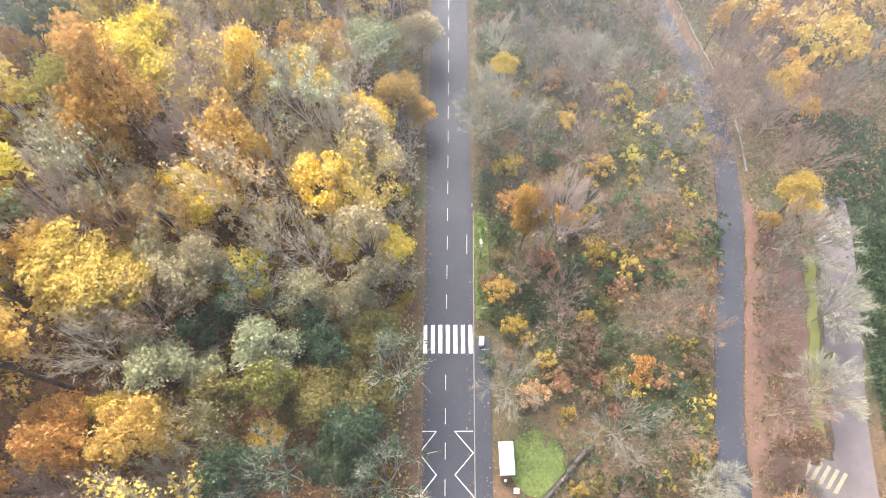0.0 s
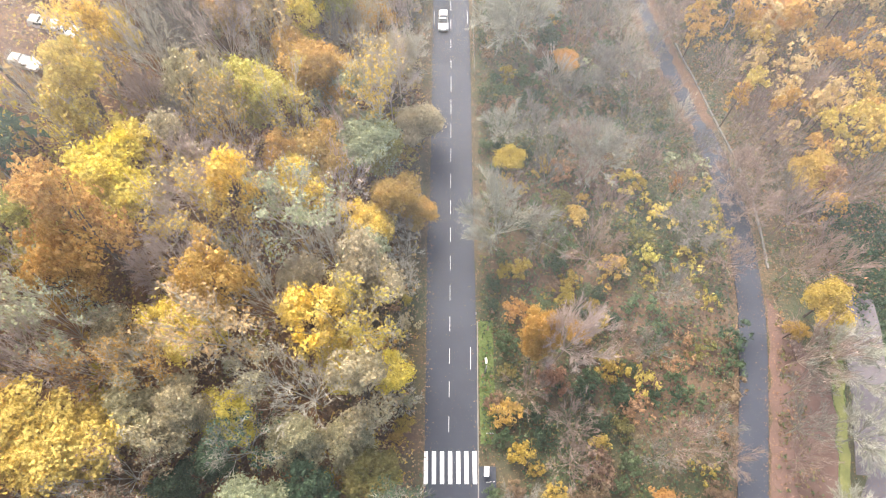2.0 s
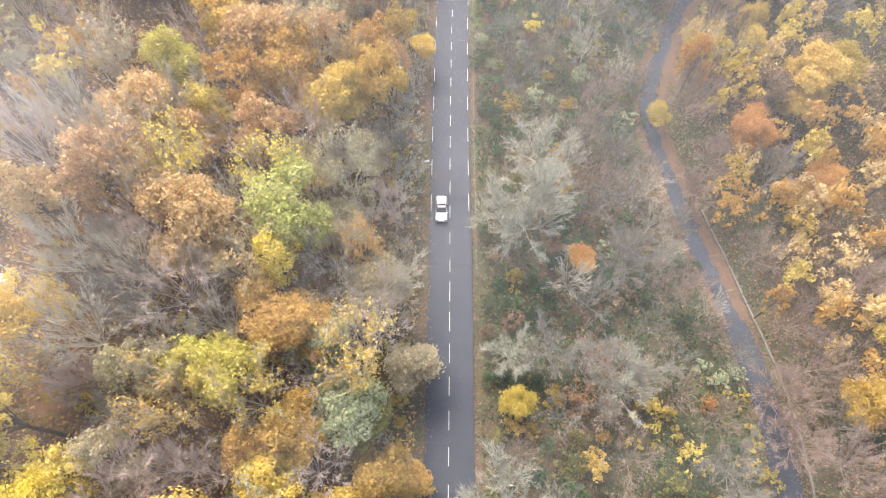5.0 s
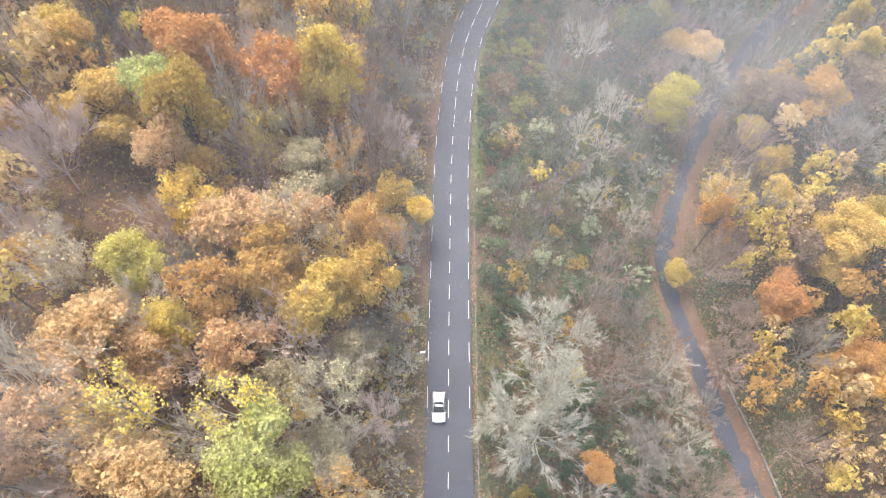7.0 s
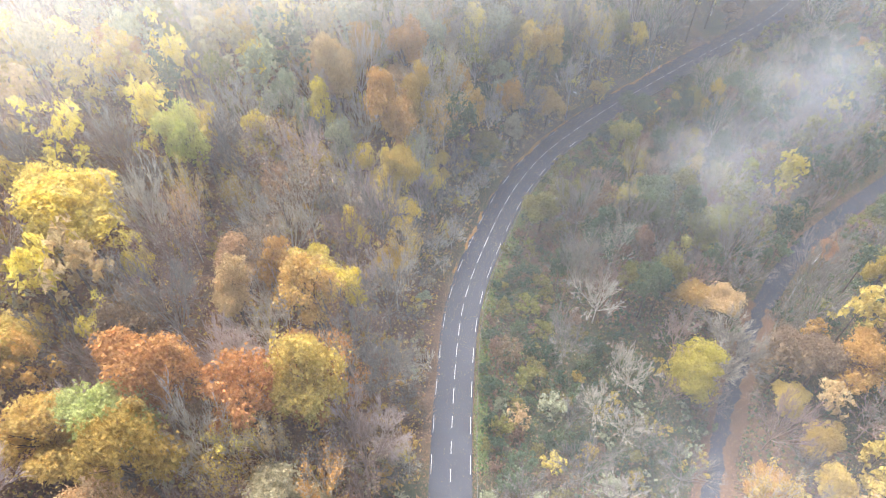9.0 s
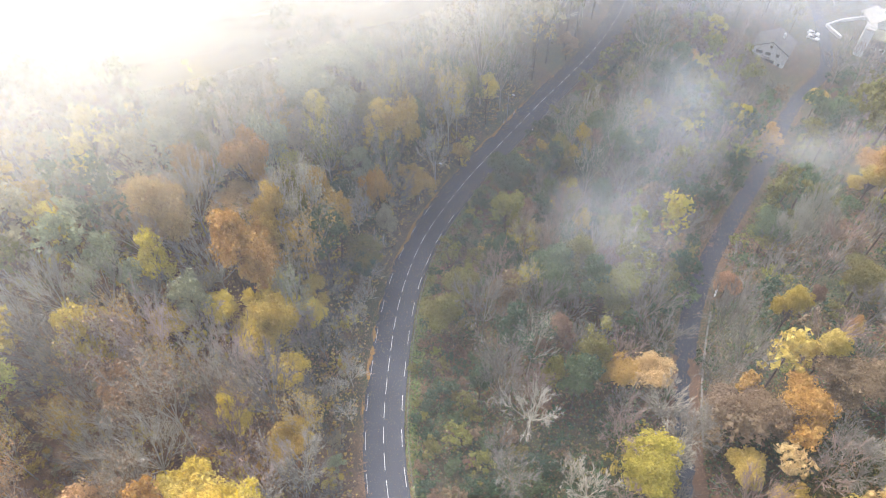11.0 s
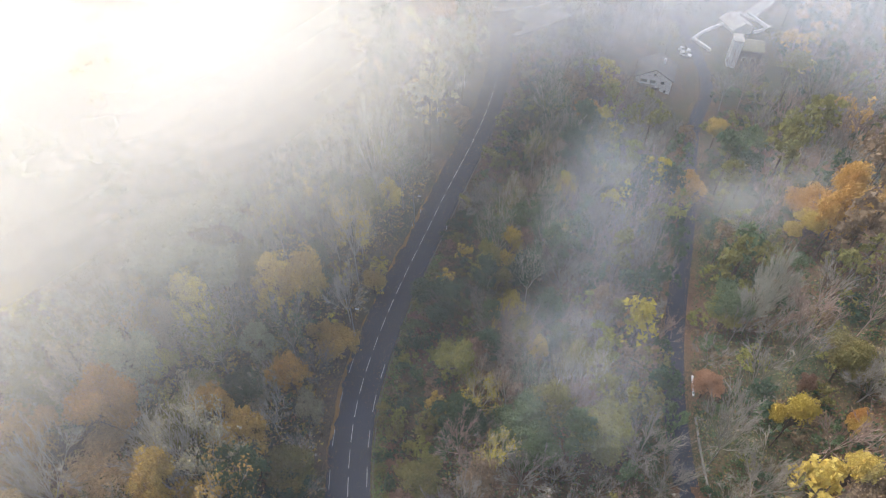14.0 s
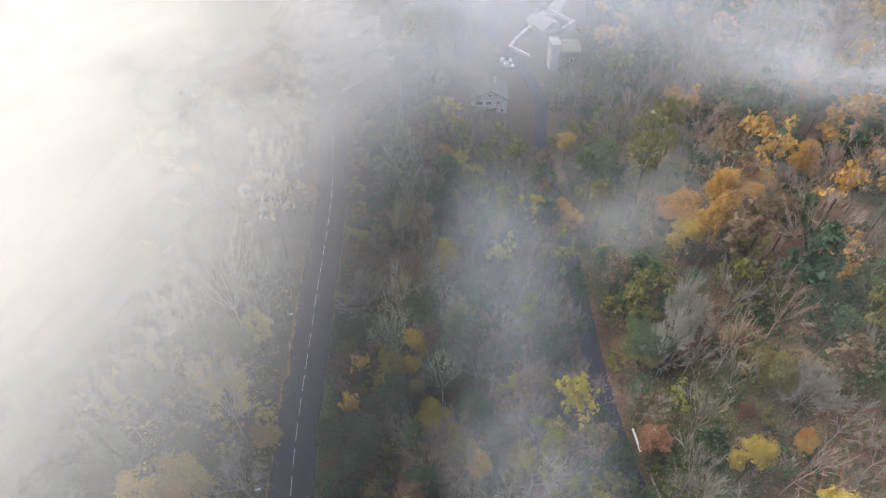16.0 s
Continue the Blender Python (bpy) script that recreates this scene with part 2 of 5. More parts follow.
def box(sx, sy, sz, x=0, y=0, z=0, edge=0.0, bm=None, turn=None):
    """A bevelled block with its middle at x, y, z."""
    bm = bm or bmesh.new()
    m = Matrix.Translation((x, y, z)) @ (turn or Matrix()) @ Matrix.Diagonal((sx, sy, sz, 1))
    made = bmesh.ops.create_cube(bm, size=1, matrix=m)["verts"]
    if edge:
        bmesh.ops.bevel(bm, geom=list({e for v in made for e in v.link_edges}), offset=edge, segments=2, affect="EDGES")
    return bm


def rod(r1, r2, length, m=None, sides=10, bm=None):
    """A tapered round bar along z from its foot."""
    bm = bm or bmesh.new()
    bmesh.ops.create_cone(bm, cap_ends=True, segments=sides, radius1=r1, radius2=r2, depth=length, matrix=(m or Matrix()) @ Matrix.Translation((0, 0, length / 2)))
    return bm


def ribbon(name, line, heights, left, right, thick, mat, parent=None):
    """A slab along a line from left to right of it, following the heights."""
    d = np.gradient(line, axis=0)
    d /= np.linalg.norm(d, axis=1)[:, None]
    n = np.stack([d[:, 1], -d[:, 0]], 1)
    verts, faces = [], []
    for p, q, z, a, b in zip(line, n, heights, np.broadcast_to(left, len(line)), np.broadcast_to(right, len(line))):
        for off, dz in ((a, -thick), (a, 0), (b, 0), (b, -thick)):
            verts.append((p[0] + q[0] * off, p[1] + q[1] * off, z + dz))
    for i in range(len(line) - 1):
        for k in range(3):
            faces.append((4 * i + k, 4 * i + 4 + k, 4 * i + 5 + k, 4 * i + 1 + k))
    ob = new(name, mesh_of(name, verts, [f[::-1] for f in faces], [mat]))
    ob.parent = parent
    return ob


def at_line(line, profile, s):
    """Place, height and heading at s metres along a line."""
    seg = np.linalg.norm(np.diff(line, axis=0), axis=1)
    cum = np.concatenate([[0], np.cumsum(seg)])
    x, y = np.interp(s, cum, line[:, 0]), np.interp(s, cum, line[:, 1])
    x2, y2 = np.interp(s + 0.5, cum, line[:, 0]), np.interp(s + 0.5, cum, line[:, 1])
    return x, y, float(np.interp(y, *profile)), math.atan2(-(x2 - x), y2 - y)


def ground_z(x, y):
    """Height of the ground mesh at a place, from a fine table of it."""
    i, j = (x + 200) / 2.0, (y + 100) / 2.0
    a, b = int(i), int(j)
    if not (0 <= a < TABLE.shape[1] - 1 and 0 <= b < TABLE.shape[0] - 1):
        return float(land(x, y)[0])
    u, v = i - a, j - b
    return float((TABLE[b, a] * (1 - u) + TABLE[b, a + 1] * u) * (1 - v) + (TABLE[b + 1, a] * (1 - u) + TABLE[b + 1, a + 1] * u) * v)


# Lie of the land: two roads on a slope that rises to the west and falls to the east.
MAIN_X = (-1.2, -0.7, -0.4, 0.0, 0.4, 0.7, 1.5, 3.8, 10.0, 16.0, 24.0, 37.0, 60.0, 90.0, 113.0, 150.0)
MAIN_Y = (-300, -20, 20, 45, 80, 120, 150, 170.6, 189.5, 202.3, 213.8, 226.4, 244.5, 268.5, 293.0, 345.0)
LOW_X = (24, 36.8, 43.3, 46.3, 44.6, 40.3, 37.6, 39.0, 46.0, 57.0, 75.0, 110.0, 145.0, 172.0, 200.0)
LOW_Y = (-300, 10.0, 47.0, 70.0, 90.0, 107.5, 126.0, 134.0, 149.5, 169.0, 190.0, 217.0, 244.6, 262.0, 300.0)
MAIN_Z = ((-300, -60, 30, 90, 120, 150, 180, 220, 245, 300, 400), (-10, -3, 0, 1.5, -1, -4.5, -6, -7, -6, -8, -12))
LOW_Z = ((-300, 0, 50, 90, 190, 260, 400), (-6, -3, -4, -12.5, -13, -24, -30))


def smooth_line(xs, ys, step=2.0):
    """A smooth line through the given places, in even steps."""
    pts = np.array([xs, ys], float).T
    out = []
    for i in range(len(pts) - 1):
        p0, p1, p2, p3 = (pts[max(0, min(len(pts) - 1, j))] for j in (i - 1, i, i + 1, i + 2))
        d = np.linalg.norm(p2 - p1)
        m1 = (p2 - p0) / max(1e-6, np.linalg.norm(p2 - p0)) * d
        m2 = (p3 - p1) / max(1e-6, np.linalg.norm(p3 - p1)) * d
        for k in range(max(1, int(d / step))):
            u = k / max(1, int(d / step))
            out.append((2 * u**3 - 3 * u**2 + 1) * p1 + (u**3 - 2 * u**2 + u) * m1 + (3 * u**2 - 2 * u**3) * p2 + (u**3 - u**2) * m2)
    out.append(pts[-1])
    return np.array(out)


MAIN_LINE, LOW_LINE = smooth_line(MAIN_X, MAIN_Y), smooth_line(LOW_X, LOW_Y)


def beside(line, x, y):
    """Signed distance from a line (right of it is positive) and the line's y there."""
    x, y = np.atleast_1d(np.asarray(x, float)), np.atleast_1d(np.asarray(y, float))
    dist, side, along = np.full(x.shape, 1e9), np.zeros(x.shape), np.zeros(x.shape)
    for a, b in zip(line[:-1], line[1:]):
        d = b - a
        u = np.clip(((x - a[0]) * d[0] + (y - a[1]) * d[1]) / (d @ d), 0, 1)
        px, py = a[0] + u * d[0], a[1] + u * d[1]
        r = np.hypot(x - px, y - py)
        near = r < dist
        dist = np.where(near, r, dist)
        side = np.where(near, np.sign((x - a[0]) * d[1] - (y - a[1]) * d[0]), side)
        along = np.where(near, py, along)
    return dist * np.where(side == 0, 1, side), along


def step01(u):
    u = np.clip(u, 0, 1)
    return u * u * (3 - 2 * u)


def land(x, y, beds=True):
    """Height of the ground, with the two road beds cut in."""
    x, y = np.atleast_1d(np.asarray(x, float)), np.atleast_1d(np.asarray(y, float))
    dm, ym = beside(MAIN_LINE, x, y)
    dl, yl = beside(LOW_LINE, x, y)
    zm, zl = np.interp(ym, *MAIN_Z), np.interp(yl, *LOW_Z)
    gap = np.maximum(0.0, dm) + np.maximum(0.0, -dl)
    u = np.maximum(0.0, dm) / np.maximum(gap, 1e-6)
    between = zm + (zl - zm) * step01(u)
    west = zm + 0.35 * np.clip(-dm - 3, 0, 75) + 0.08 * np.clip(-dm - 78, 0, 400)
    tilt = np.interp(yl, (60, 100, 140, 170, 215, 240, 262), (-0.10, 0.0, 0.1, 0.28, 0.28, 0.0, -0.1))
    east = zl + tilt * np.clip(dl - 5, 0, 36)
    z = np.where(dm < 0, west, np.where(dl > 0, east, between))
    far = np.clip((np.abs(dm) - 5) / 25, 0, 1) * np.clip((np.abs(dl) - 4) / 20, 0, 1)
    z = z + far * (1.3 * np.sin(x * 0.061 + 1.3) * np.cos(y * 0.053) + 0.6 * np.sin(x * 0.17 + y * 0.13))
    if beds:
        z = z - 0.22 * (1 - step01((np.abs(dm) - 3.6) / 1.2)) - 0.22 * (1 - step01((np.abs(dl) - 2.4) / 1.2))
    return z


# ---- ground and roads ----
def build_ground():
    xs = np.concatenate([[-3500, -1500, -700, -400, -260, -200], np.arange(-160, 262, 2.5), [280, 320, 400, 700, 1500, 3500]])
    ys = np.concatenate([[-3500, -1500, -700, -300, -150, -90], np.arange(-50, 372, 2.5), [385, 420, 500, 700, 1500, 3500]])
    gx, gy = np.meshgrid(xs, ys)
    z = land(gx.ravel(), gy.ravel())
    rough = np.random.default_rng(3).normal(0, 0.10, z.shape)
    dm, dl = beside(MAIN_LINE, gx.ravel(), gy.ravel())[0], beside(LOW_LINE, gx.ravel(), gy.ravel())[0]
    z = z + rough * ((np.abs(dm) > 6) & (np.abs(dl) > 5))
    w = len(xs)
    faces = [(j * w + i, j * w + i + 1, (j + 1) * w + i + 1, (j + 1) * w + i) for j in range(len(ys) - 1) for i in range(w - 1)]
    ob = new("ground", mesh_of("ground", np.stack([gx.ravel(), gy.ravel(), z], 1).tolist(), faces, [LITTER], smooth=True))
    return tagged(ob, "wooded hillside covered in brown fallen leaves and moss", "ground", kind="structure")


_tx, _ty = np.meshgrid(np.arange(-200, 302, 2.0), np.arange(-100, 402, 2.0))
TABLE = land(_tx.ravel(), _ty.ravel()).reshape(_tx.shape)
ground = build_ground()
keep = (MAIN_LINE[:, 1] > -60)
main_line = MAIN_LINE[keep]
main_z = np.interp(main_line[:, 1], *MAIN_Z)
wide = np.interp(main_line[:, 1], (-60, 30, 45, 70, 100, 150, 185, 400), (3.7, 3.7, 3.62, 3.2, 3.1, 3.05, 3.3, 3.3))
road_main = tagged(ribbon("road_main", main_line, main_z + 0.03, -wide, wide, 0.3, ASPHALT), "dark grey asphalt road with white dashed lines", "road", kind="structure")
keep = (LOW_LINE[:, 1] > -60)
low_line = LOW_LINE[keep]
low_z = np.interp(low_line[:, 1], *LOW_Z)
low_wide = np.interp(low_line[:, 1], (-60, 95, 110, 150, 165, 400), (1.95, 1.95, 1.5, 1.5, 1.9, 1.9))
tagged(ribbon("road_lower", low_line, low_z + 0.03, -low_wide, low_wide, 0.3, ASPHALT), "narrow worn asphalt lane strewn with leaves", "road", kind="structure")


def marking(name, length, width, x, y, z, turn, parent, paint=None):
    """One painted stroke, a thin plate along its own y."""
    key = (round(length, 2), round(width, 2))
    if key not in STROKES:
        bm = box(width, length, 0.012)
        me = bpy.data.meshes.new("stroke")
        bm.to_mesh(me)
        bm.free()
        me.materials.append(paint or PAINT)
        STROKES[key] = me
    ob = new(name, STROKES[key])
    ob.matrix_world = pose(x, y, z, 0, 0, math.degrees(turn))
    ob.parent = parent
    return ob


STROKES = {}


def paint_main():
    seg = np.concatenate([[0], np.cumsum(np.linalg.norm(np.diff(main_line, axis=0), axis=1))])
    zebra_s = float(np.interp(30.0, main_line[:, 1], seg))
    s = zebra_s - 56
    while s < seg[-1] - 4:
        y = at_line(main_line, MAIN_Z, s)[1]
        x, y, z, a = at_line(main_line, MAIN_Z, s + (1.2 if y < 28 else -1.7 + 1.4 * min(1, max(0, (y - 35) / 65))))
        if not 24.8 < y < 32:
            slope = (at_line(main_line, MAIN_Z, s + 1)[2] - z)
            ob = marking("centre_dash", 3.0, 0.085, x, y, z + 0.045, a, road_main)
            ob.matrix_world = pose(x, y, z + 0.045, math.degrees(math.atan(slope)), 0, math.degrees(a))
        s += 4.33
    for side in (-1, 1):
        s = zebra_s + 12
        while s < seg[-1] - 4:
            x, y, z, a = at_line(main_line, MAIN_Z, s)
            off = side * 2.8
            slope = (at_line(main_line, MAIN_Z, s + 1)[2] - z)
            if 100 < y < (222 if side < 0 else 222) or (side > 0 and 34 < y < 46):
                ob = marking("edge_dash", 3.0, 0.075, 0, 0, 0, 0, road_main)
                ob.matrix_world = pose(x + off * math.cos(a), y + off * math.sin(a), z + 0.045, math.degrees(math.atan(slope)), 0, math.degrees(a))
            s += 6.5
    for k in range(7):
        bar = marking("crossing_bar", 3.9, 0.52, 0, 0, 0, 0, road_main, BRIGHT_PAINT)
        bar.matrix_world = pose(-3.1 + 1.02 * k, 28.15, float(np.interp(28.15, *MAIN_Z)) + 0.045, math.degrees(math.atan(1 / 30)))
    for inner, outer in ((-1.6, -3.75), (0.75, 3.1)):
        pts = [(outer, 16.1), (inner, 16.1)] + [((outer, inner)[k % 2], 13.45 - 2.62 * k) for k in range(7)]
        for (x1, y1), (x2, y2) in zip(pts[:-1], pts[1:]):
            z1, z2 = np.interp((y1, y2), *MAIN_Z)
            length = math.hypot(x2 - x1, y2 - y1)
            ob = marking("zigzag_stroke", length + 0.1, 0.12, 0, 0, 0, 0, road_main)
            ob.matrix_world = pose((x1 + x2) / 2, (y1 + y2) / 2, (z1 + z2) / 2 + 0.048, math.degrees(math.atan2(z2 - z1, length)), 0, math.degrees(math.atan2(-(x2 - x1), y2 - y1)))


paint_main()


def kerb_run(name, line, profile, off, y0, y1, wide, high, mat, label, category="kerb"):
    pts = line[(line[:, 1] > y0) & (line[:, 1] < y1)]
    ob = ribbon(name, pts, np.interp(pts[:, 1], *profile) + high, off - wide / 2, off + wide / 2, 0.5, mat)
    return tagged(ob, label, category, kind="structure")


kerb_run("kerb_east", MAIN_LINE, MAIN_Z, 3.75, -20, 48, 0.13, 0.16, CONCRETE, "weathered concrete kerb beside the road")
kerb_run("kerb_west", MAIN_LINE, MAIN_Z, -3.75, -20, 62, 0.13, 0.14, CONCRETE, "weathered concrete kerb beside the road")
kerb_run("pavement_east", MAIN_LINE, MAIN_Z, 4.9, -20, 29, 2.1, 0.15, ASPHALT, "asphalt pavement strewn with leaves beside the road", "pavement")
kerb_run("pavement_west", MAIN_LINE, MAIN_Z, -4.4, -20, 60, 1.1, 0.12, LEAFY_PATH, "narrow leaf-strewn pavement beside the road", "pavement")
kerb_run("verge_west", MAIN_LINE, MAIN_Z, -3.5, 62, 150, 0.9, 0.05, LITTER, "verge of drifted brown leaves along the road", "verge")


def leaf_strip(name, line, profile, inner, outer, y0, y1, seed, label, mat=None):
    """Leaves blown together along a road's edge, the side towards the road ragged."""
    pts = line[(line[:, 1] > y0) & (line[:, 1] < y1)]
    t = np.linspace(0, 1, int(12 * len(pts)))
    fine = np.stack([np.interp(t, np.linspace(0, 1, len(pts)), pts[:, k]) for k in (0, 1)], 1)
    ragged = np.random.default_rng(seed).normal(0, 0.3, len(fine))
    ragged = np.convolve(ragged, np.ones(9) / 4, "same") + 0.35 * np.sin(fine[:, 1] * 0.23 + seed)
    loose = np.convolve(np.random.default_rng(seed + 9).normal(0, 0.25, len(fine)), np.ones(9) / 4, "same") + 0.4 * np.sin(fine[:, 1] * 0.31 + 2 * seed)
    a, b = inner + ragged, outer + loose * (outer - inner) / 2
    lo, hi = (a, b) if outer > inner else (b, a)
    ob = ribbon(name, fine, np.interp(fine[:, 1], *profile) + 0.042, lo, hi, 0.3, mat or DRIFT)
    return tagged(ob, label, "leaf drift", kind="structure")


leaf_strip("leaf_drift_lower_west", LOW_LINE, LOW_Z, -1.45, -2.7, 86, 175, 1, "drift of orange-brown leaves along the lower lane")
leaf_strip("leaf_drift_lower_east", LOW_LINE, LOW_Z, 1.25, 3.0, 86, 175, 2, "drift of orange-brown leaves along the lower lane")
leaf_strip("leaf_drift_bend", MAIN_LINE, MAIN_Z, -3.35, -4.4, 168, 258, 3, "drift of orange leaves along the bend of the road", BRIGHT_DRIFT)
kerb_run("edging_lower_west", LOW_LINE, LOW_Z, -3.3, 40, 125, 0.3, 0.12, BARK, "dark mossy edging beside the lower lane")


# ---- trees ----
def sprays(rng, places, outward, size, flat=0.55):
    """Leaf sprays: one ragged face at each place, facing roughly outward."""
    n = len(places)
    nrm = outward + rng.normal(0, flat, (n, 3))
    nrm /= np.linalg.norm(nrm, axis=1)[:, None]
    a = np.cross(nrm, rng.normal(0, 1, (n, 3)))
    a /= np.linalg.norm(a, axis=1)[:, None]
    b = np.cross(nrm, a)
    s = (size * rng.uniform(0.6, 1.35, n))[:, None]
    k = rng.uniform(0.7, 1.2, (n, 3))
    q = np.stack([places + a * s * k[:, :1], places + (-0.5 * a + 0.8 * b) * s * k[:, 1:2], places + (-0.5 * a - 0.8 * b) * s * k[:, 2:]], 1)
    return q.reshape(-1, 3)


def limb_quads(paths, radii, sides=3):
    """Tapered limbs as prisms, four corners a face."""
    out = []
    for (p, q), (r1, r2) in zip(paths, radii):
        p, q = np.asarray(p, float), np.asarray(q, float)
        d = q - p
        d /= max(1e-6, np.linalg.norm(d))
        a = np.cross(d, (0.3, 0.9, 0.2) if abs(d[2]) > 0.8 else (0, 0, 1))
        a /= np.linalg.norm(a)
        b = np.cross(d, a)
        ring = [math.cos(t) * a + math.sin(t) * b for t in np.arange(sides) * 2 * math.pi / sides]
        for i in range(sides):
            u, v = ring[i], ring[(i + 1) % sides]
            out += [p + u * r1, p + v * r1, q + v * r2, q + u * r2]
    return np.array(out).reshape(-1, 3)


def crown_shape(rng, radius, height, puffs, leaves, size):
    """Leaf sprays of one crown: a few lobes, each of many clumps, with gaps between them. Foot of the trunk at 0."""
    tall = radius * rng.uniform(1.05, 1.4)
    mid = height - tall * 0.95
    pts, out, hubs = [], [], []
    lobes = []
    count = int(rng.integers(4, 8))
    for k in range(count):
        a = 2 * math.pi * (k + rng.uniform(-0.3, 0.3)) / count
        far = rng.uniform(0.25, 0.62)
        lobes.append((math.cos(a) * far, math.sin(a) * far, rng.uniform(-0.35, 0.5), rng.uniform(0.30, 0.46)))
    lobes.append((rng.normal(0, 0.12), rng.normal(0, 0.12), 0.45, 0.46))
    for k in range(puffs):
        lx, ly, lz, lr = lobes[int(rng.integers(len(lobes)))]
        u = rng.normal(0, 1, 3)
        u /= np.linalg.norm(u)
        if u[2] < -0.2 and rng.uniform() < 0.85:
            u[2] = -u[2]
        reach = lr * rng.uniform(0.55, 1.0)
        hub = np.array([(lx + u[0] * reach) * radius, (ly + u[1] * reach) * radius, mid + (lz + u[2] * reach) * tall])
        r = radius * rng.uniform(0.10, 0.24)
        hubs.append(hub)
        n = int(leaves * rng.uniform(0.6, 1.3))
        v = rng.normal(0, 1, (n, 3))
        v[:, 2] += 0.5
        v /= np.linalg.norm(v, axis=1)[:, None]
        loose = np.where(rng.uniform(size=n) < 0.1, rng.uniform(1.2, 1.8, n), 1.0)
        pts.append(hub + v * (r * loose * np.cbrt(rng.uniform(0.2, 1.4, n)))[:, None] * np.array([1, 1, 0.8]))
        out.append(v)
    return sprays(rng, np.concatenate(pts), np.concatenate(out), size), hubs, mid


def trunk_shape(rng, height, hubs, mid, thick):
    paths, radii = [], []
    top = np.array([rng.normal(0, 0.3), rng.normal(0, 0.3), mid + 0.2 * (height - mid)])
    knee = np.array([rng.normal(0, 0.15), rng.normal(0, 0.15), mid * 0.5])
    paths += [((0, 0, -0.6), knee), (knee, top)]
    radii += [(thick, thick * 0.75), (thick * 0.75, thick * 0.4)]
    for hub in hubs:
        f = rng.uniform(0.1, 0.9)
        root = knee + (top - knee) * f
        elbow = root + (hub - root) * 0.55 + rng.normal(0, 0.25, 3)
        paths += [(root, elbow), (elbow, hub)]
        radii += [(thick * 0.32, thick * 0.2), (thick * 0.2, thick * 0.07)]
    return limb_quads(paths[:2], radii[:2], 6).tolist() + limb_quads(paths[2:], radii[2:], 3).tolist()


def bare_shape(rng, radius, height, forks=(9, 4, 4, 4), twiggy=9, slim=1.0):
    """Limbs and fine twigs of a leafless tree: forks within forks, sweeping up and out into a dome. Returns limb and twig faces."""
    thick = 0.0105 * height
    fork = height * rng.uniform(0.2, 0.32)
    lean = np.array([rng.normal(0, 0.25), rng.normal(0, 0.25), fork])
    paths, radii, twigs, thin = [((0, 0, -0.6), lean)], [(thick, thick * 0.8)], [], []
    reach = math.hypot(radius, height - fork)
    ends = []
    for i in range(forks[0]):
        a, tilt = 2.39996 * i + rng.normal(0, 0.25), math.sqrt((i + 0.5) / forks[0]) * 1.0
        way = np.array([math.cos(a) * math.sin(tilt), math.sin(a) * math.sin(tilt), math.cos(tilt)])
        ends.append((lean, way, reach * rng.uniform(0.34, 0.46), thick * 0.42))
    for level, count in enumerate(forks[1:] + (0,)):
        grown = []
        for root, way, long, r in ends:
            knee = root + way * long * 0.5 + rng.normal(0, 0.05 * long, 3)
            way = way + np.array([0, 0, 0.12])
            tip = knee + way * long * 0.5
            if level < 2:
                paths += [(root, knee), (knee, tip)]
                radii += [(r, r * 0.8), (r * 0.8, r * 0.55)]
            else:
                twigs += [(root, knee), (knee, tip)]
                thin += [(max(r, 0.02 * slim), 0.0), (max(r * 0.8, 0.02 * slim), 0.0)]
            for _ in range(count):
                at = root + (tip - root) * rng.uniform(0.35, 1.0)
                turned = way + rng.normal(0, 0.36, 3)
                turned /= np.linalg.norm(turned)
                grown.append((at, turned, long * rng.uniform(0.5, 0.72), r * 0.45))
            if level >= 2:
                for _ in range(twiggy):
                    at = root + (tip - root) * rng.uniform(0.1, 1.0)
                    turned = way + rng.normal(0, 0.36, 3)
                    turned /= np.linalg.norm(turned)
                    twigs.append((at, at + turned * long * rng.uniform(0.5, 1.1)))
                    thin.append((0.02 * slim, 0.0))
        ends = grown
    tips = np.array([q for p, q in twigs])
    scale = np.array([radius / np.percentile(np.hypot(tips[:, 0], tips[:, 1]), 94)] * 2 + [height / np.percentile(tips[:, 2], 98)])
    fit = lambda pairs: [(np.asarray(p) * scale, np.asarray(q) * scale) for p, q in pairs]
    return limb_quads(fit(paths), radii, 3), blades(rng, fit(twigs), thin)


def half_shape(rng, radius, height, leaves, size):
    """A tree that has lost half its leaves: sparse sprays at the ends of its fine twigs. Returns leaf faces and wood faces."""
    limbs, twigs = bare_shape(rng, radius, height, (8, 4, 4, 2), 4, 1.3)
    t = twigs.reshape(-1, 3, 3)
    places = t[rng.integers(0, len(t), leaves), 2] + rng.normal(0, 0.16, (leaves, 3))
    thin = np.stack([t[:, 0], t[:, 1], t[:, 2], t[:, 2] + (t[:, 0] - t[:, 1]) * 0.2], 1)[: len(t) * 3 // 4].reshape(-1, 3)
    out = places - np.array([0, 0, height * 0.5])
    return sprays(rng, places, out / np.linalg.norm(out, axis=1)[:, None], size), np.concatenate([limbs, thin])


def blades(rng, paths, radii):
    """Fine twigs, each one long tapering face."""
    p, q = np.array([a for a, b in paths]), np.array([b for a, b in paths])
    d = q - p
    side = np.cross(d, rng.normal(0, 1, d.shape))
    side /= np.maximum(1e-6, np.linalg.norm(side, axis=1))[:, None]
    r1 = np.array(radii)[:, :1]
    return np.stack([p - side * r1, p + side * r1, q], 1).reshape(-1, 3)


RNG = np.random.default_rng(11)
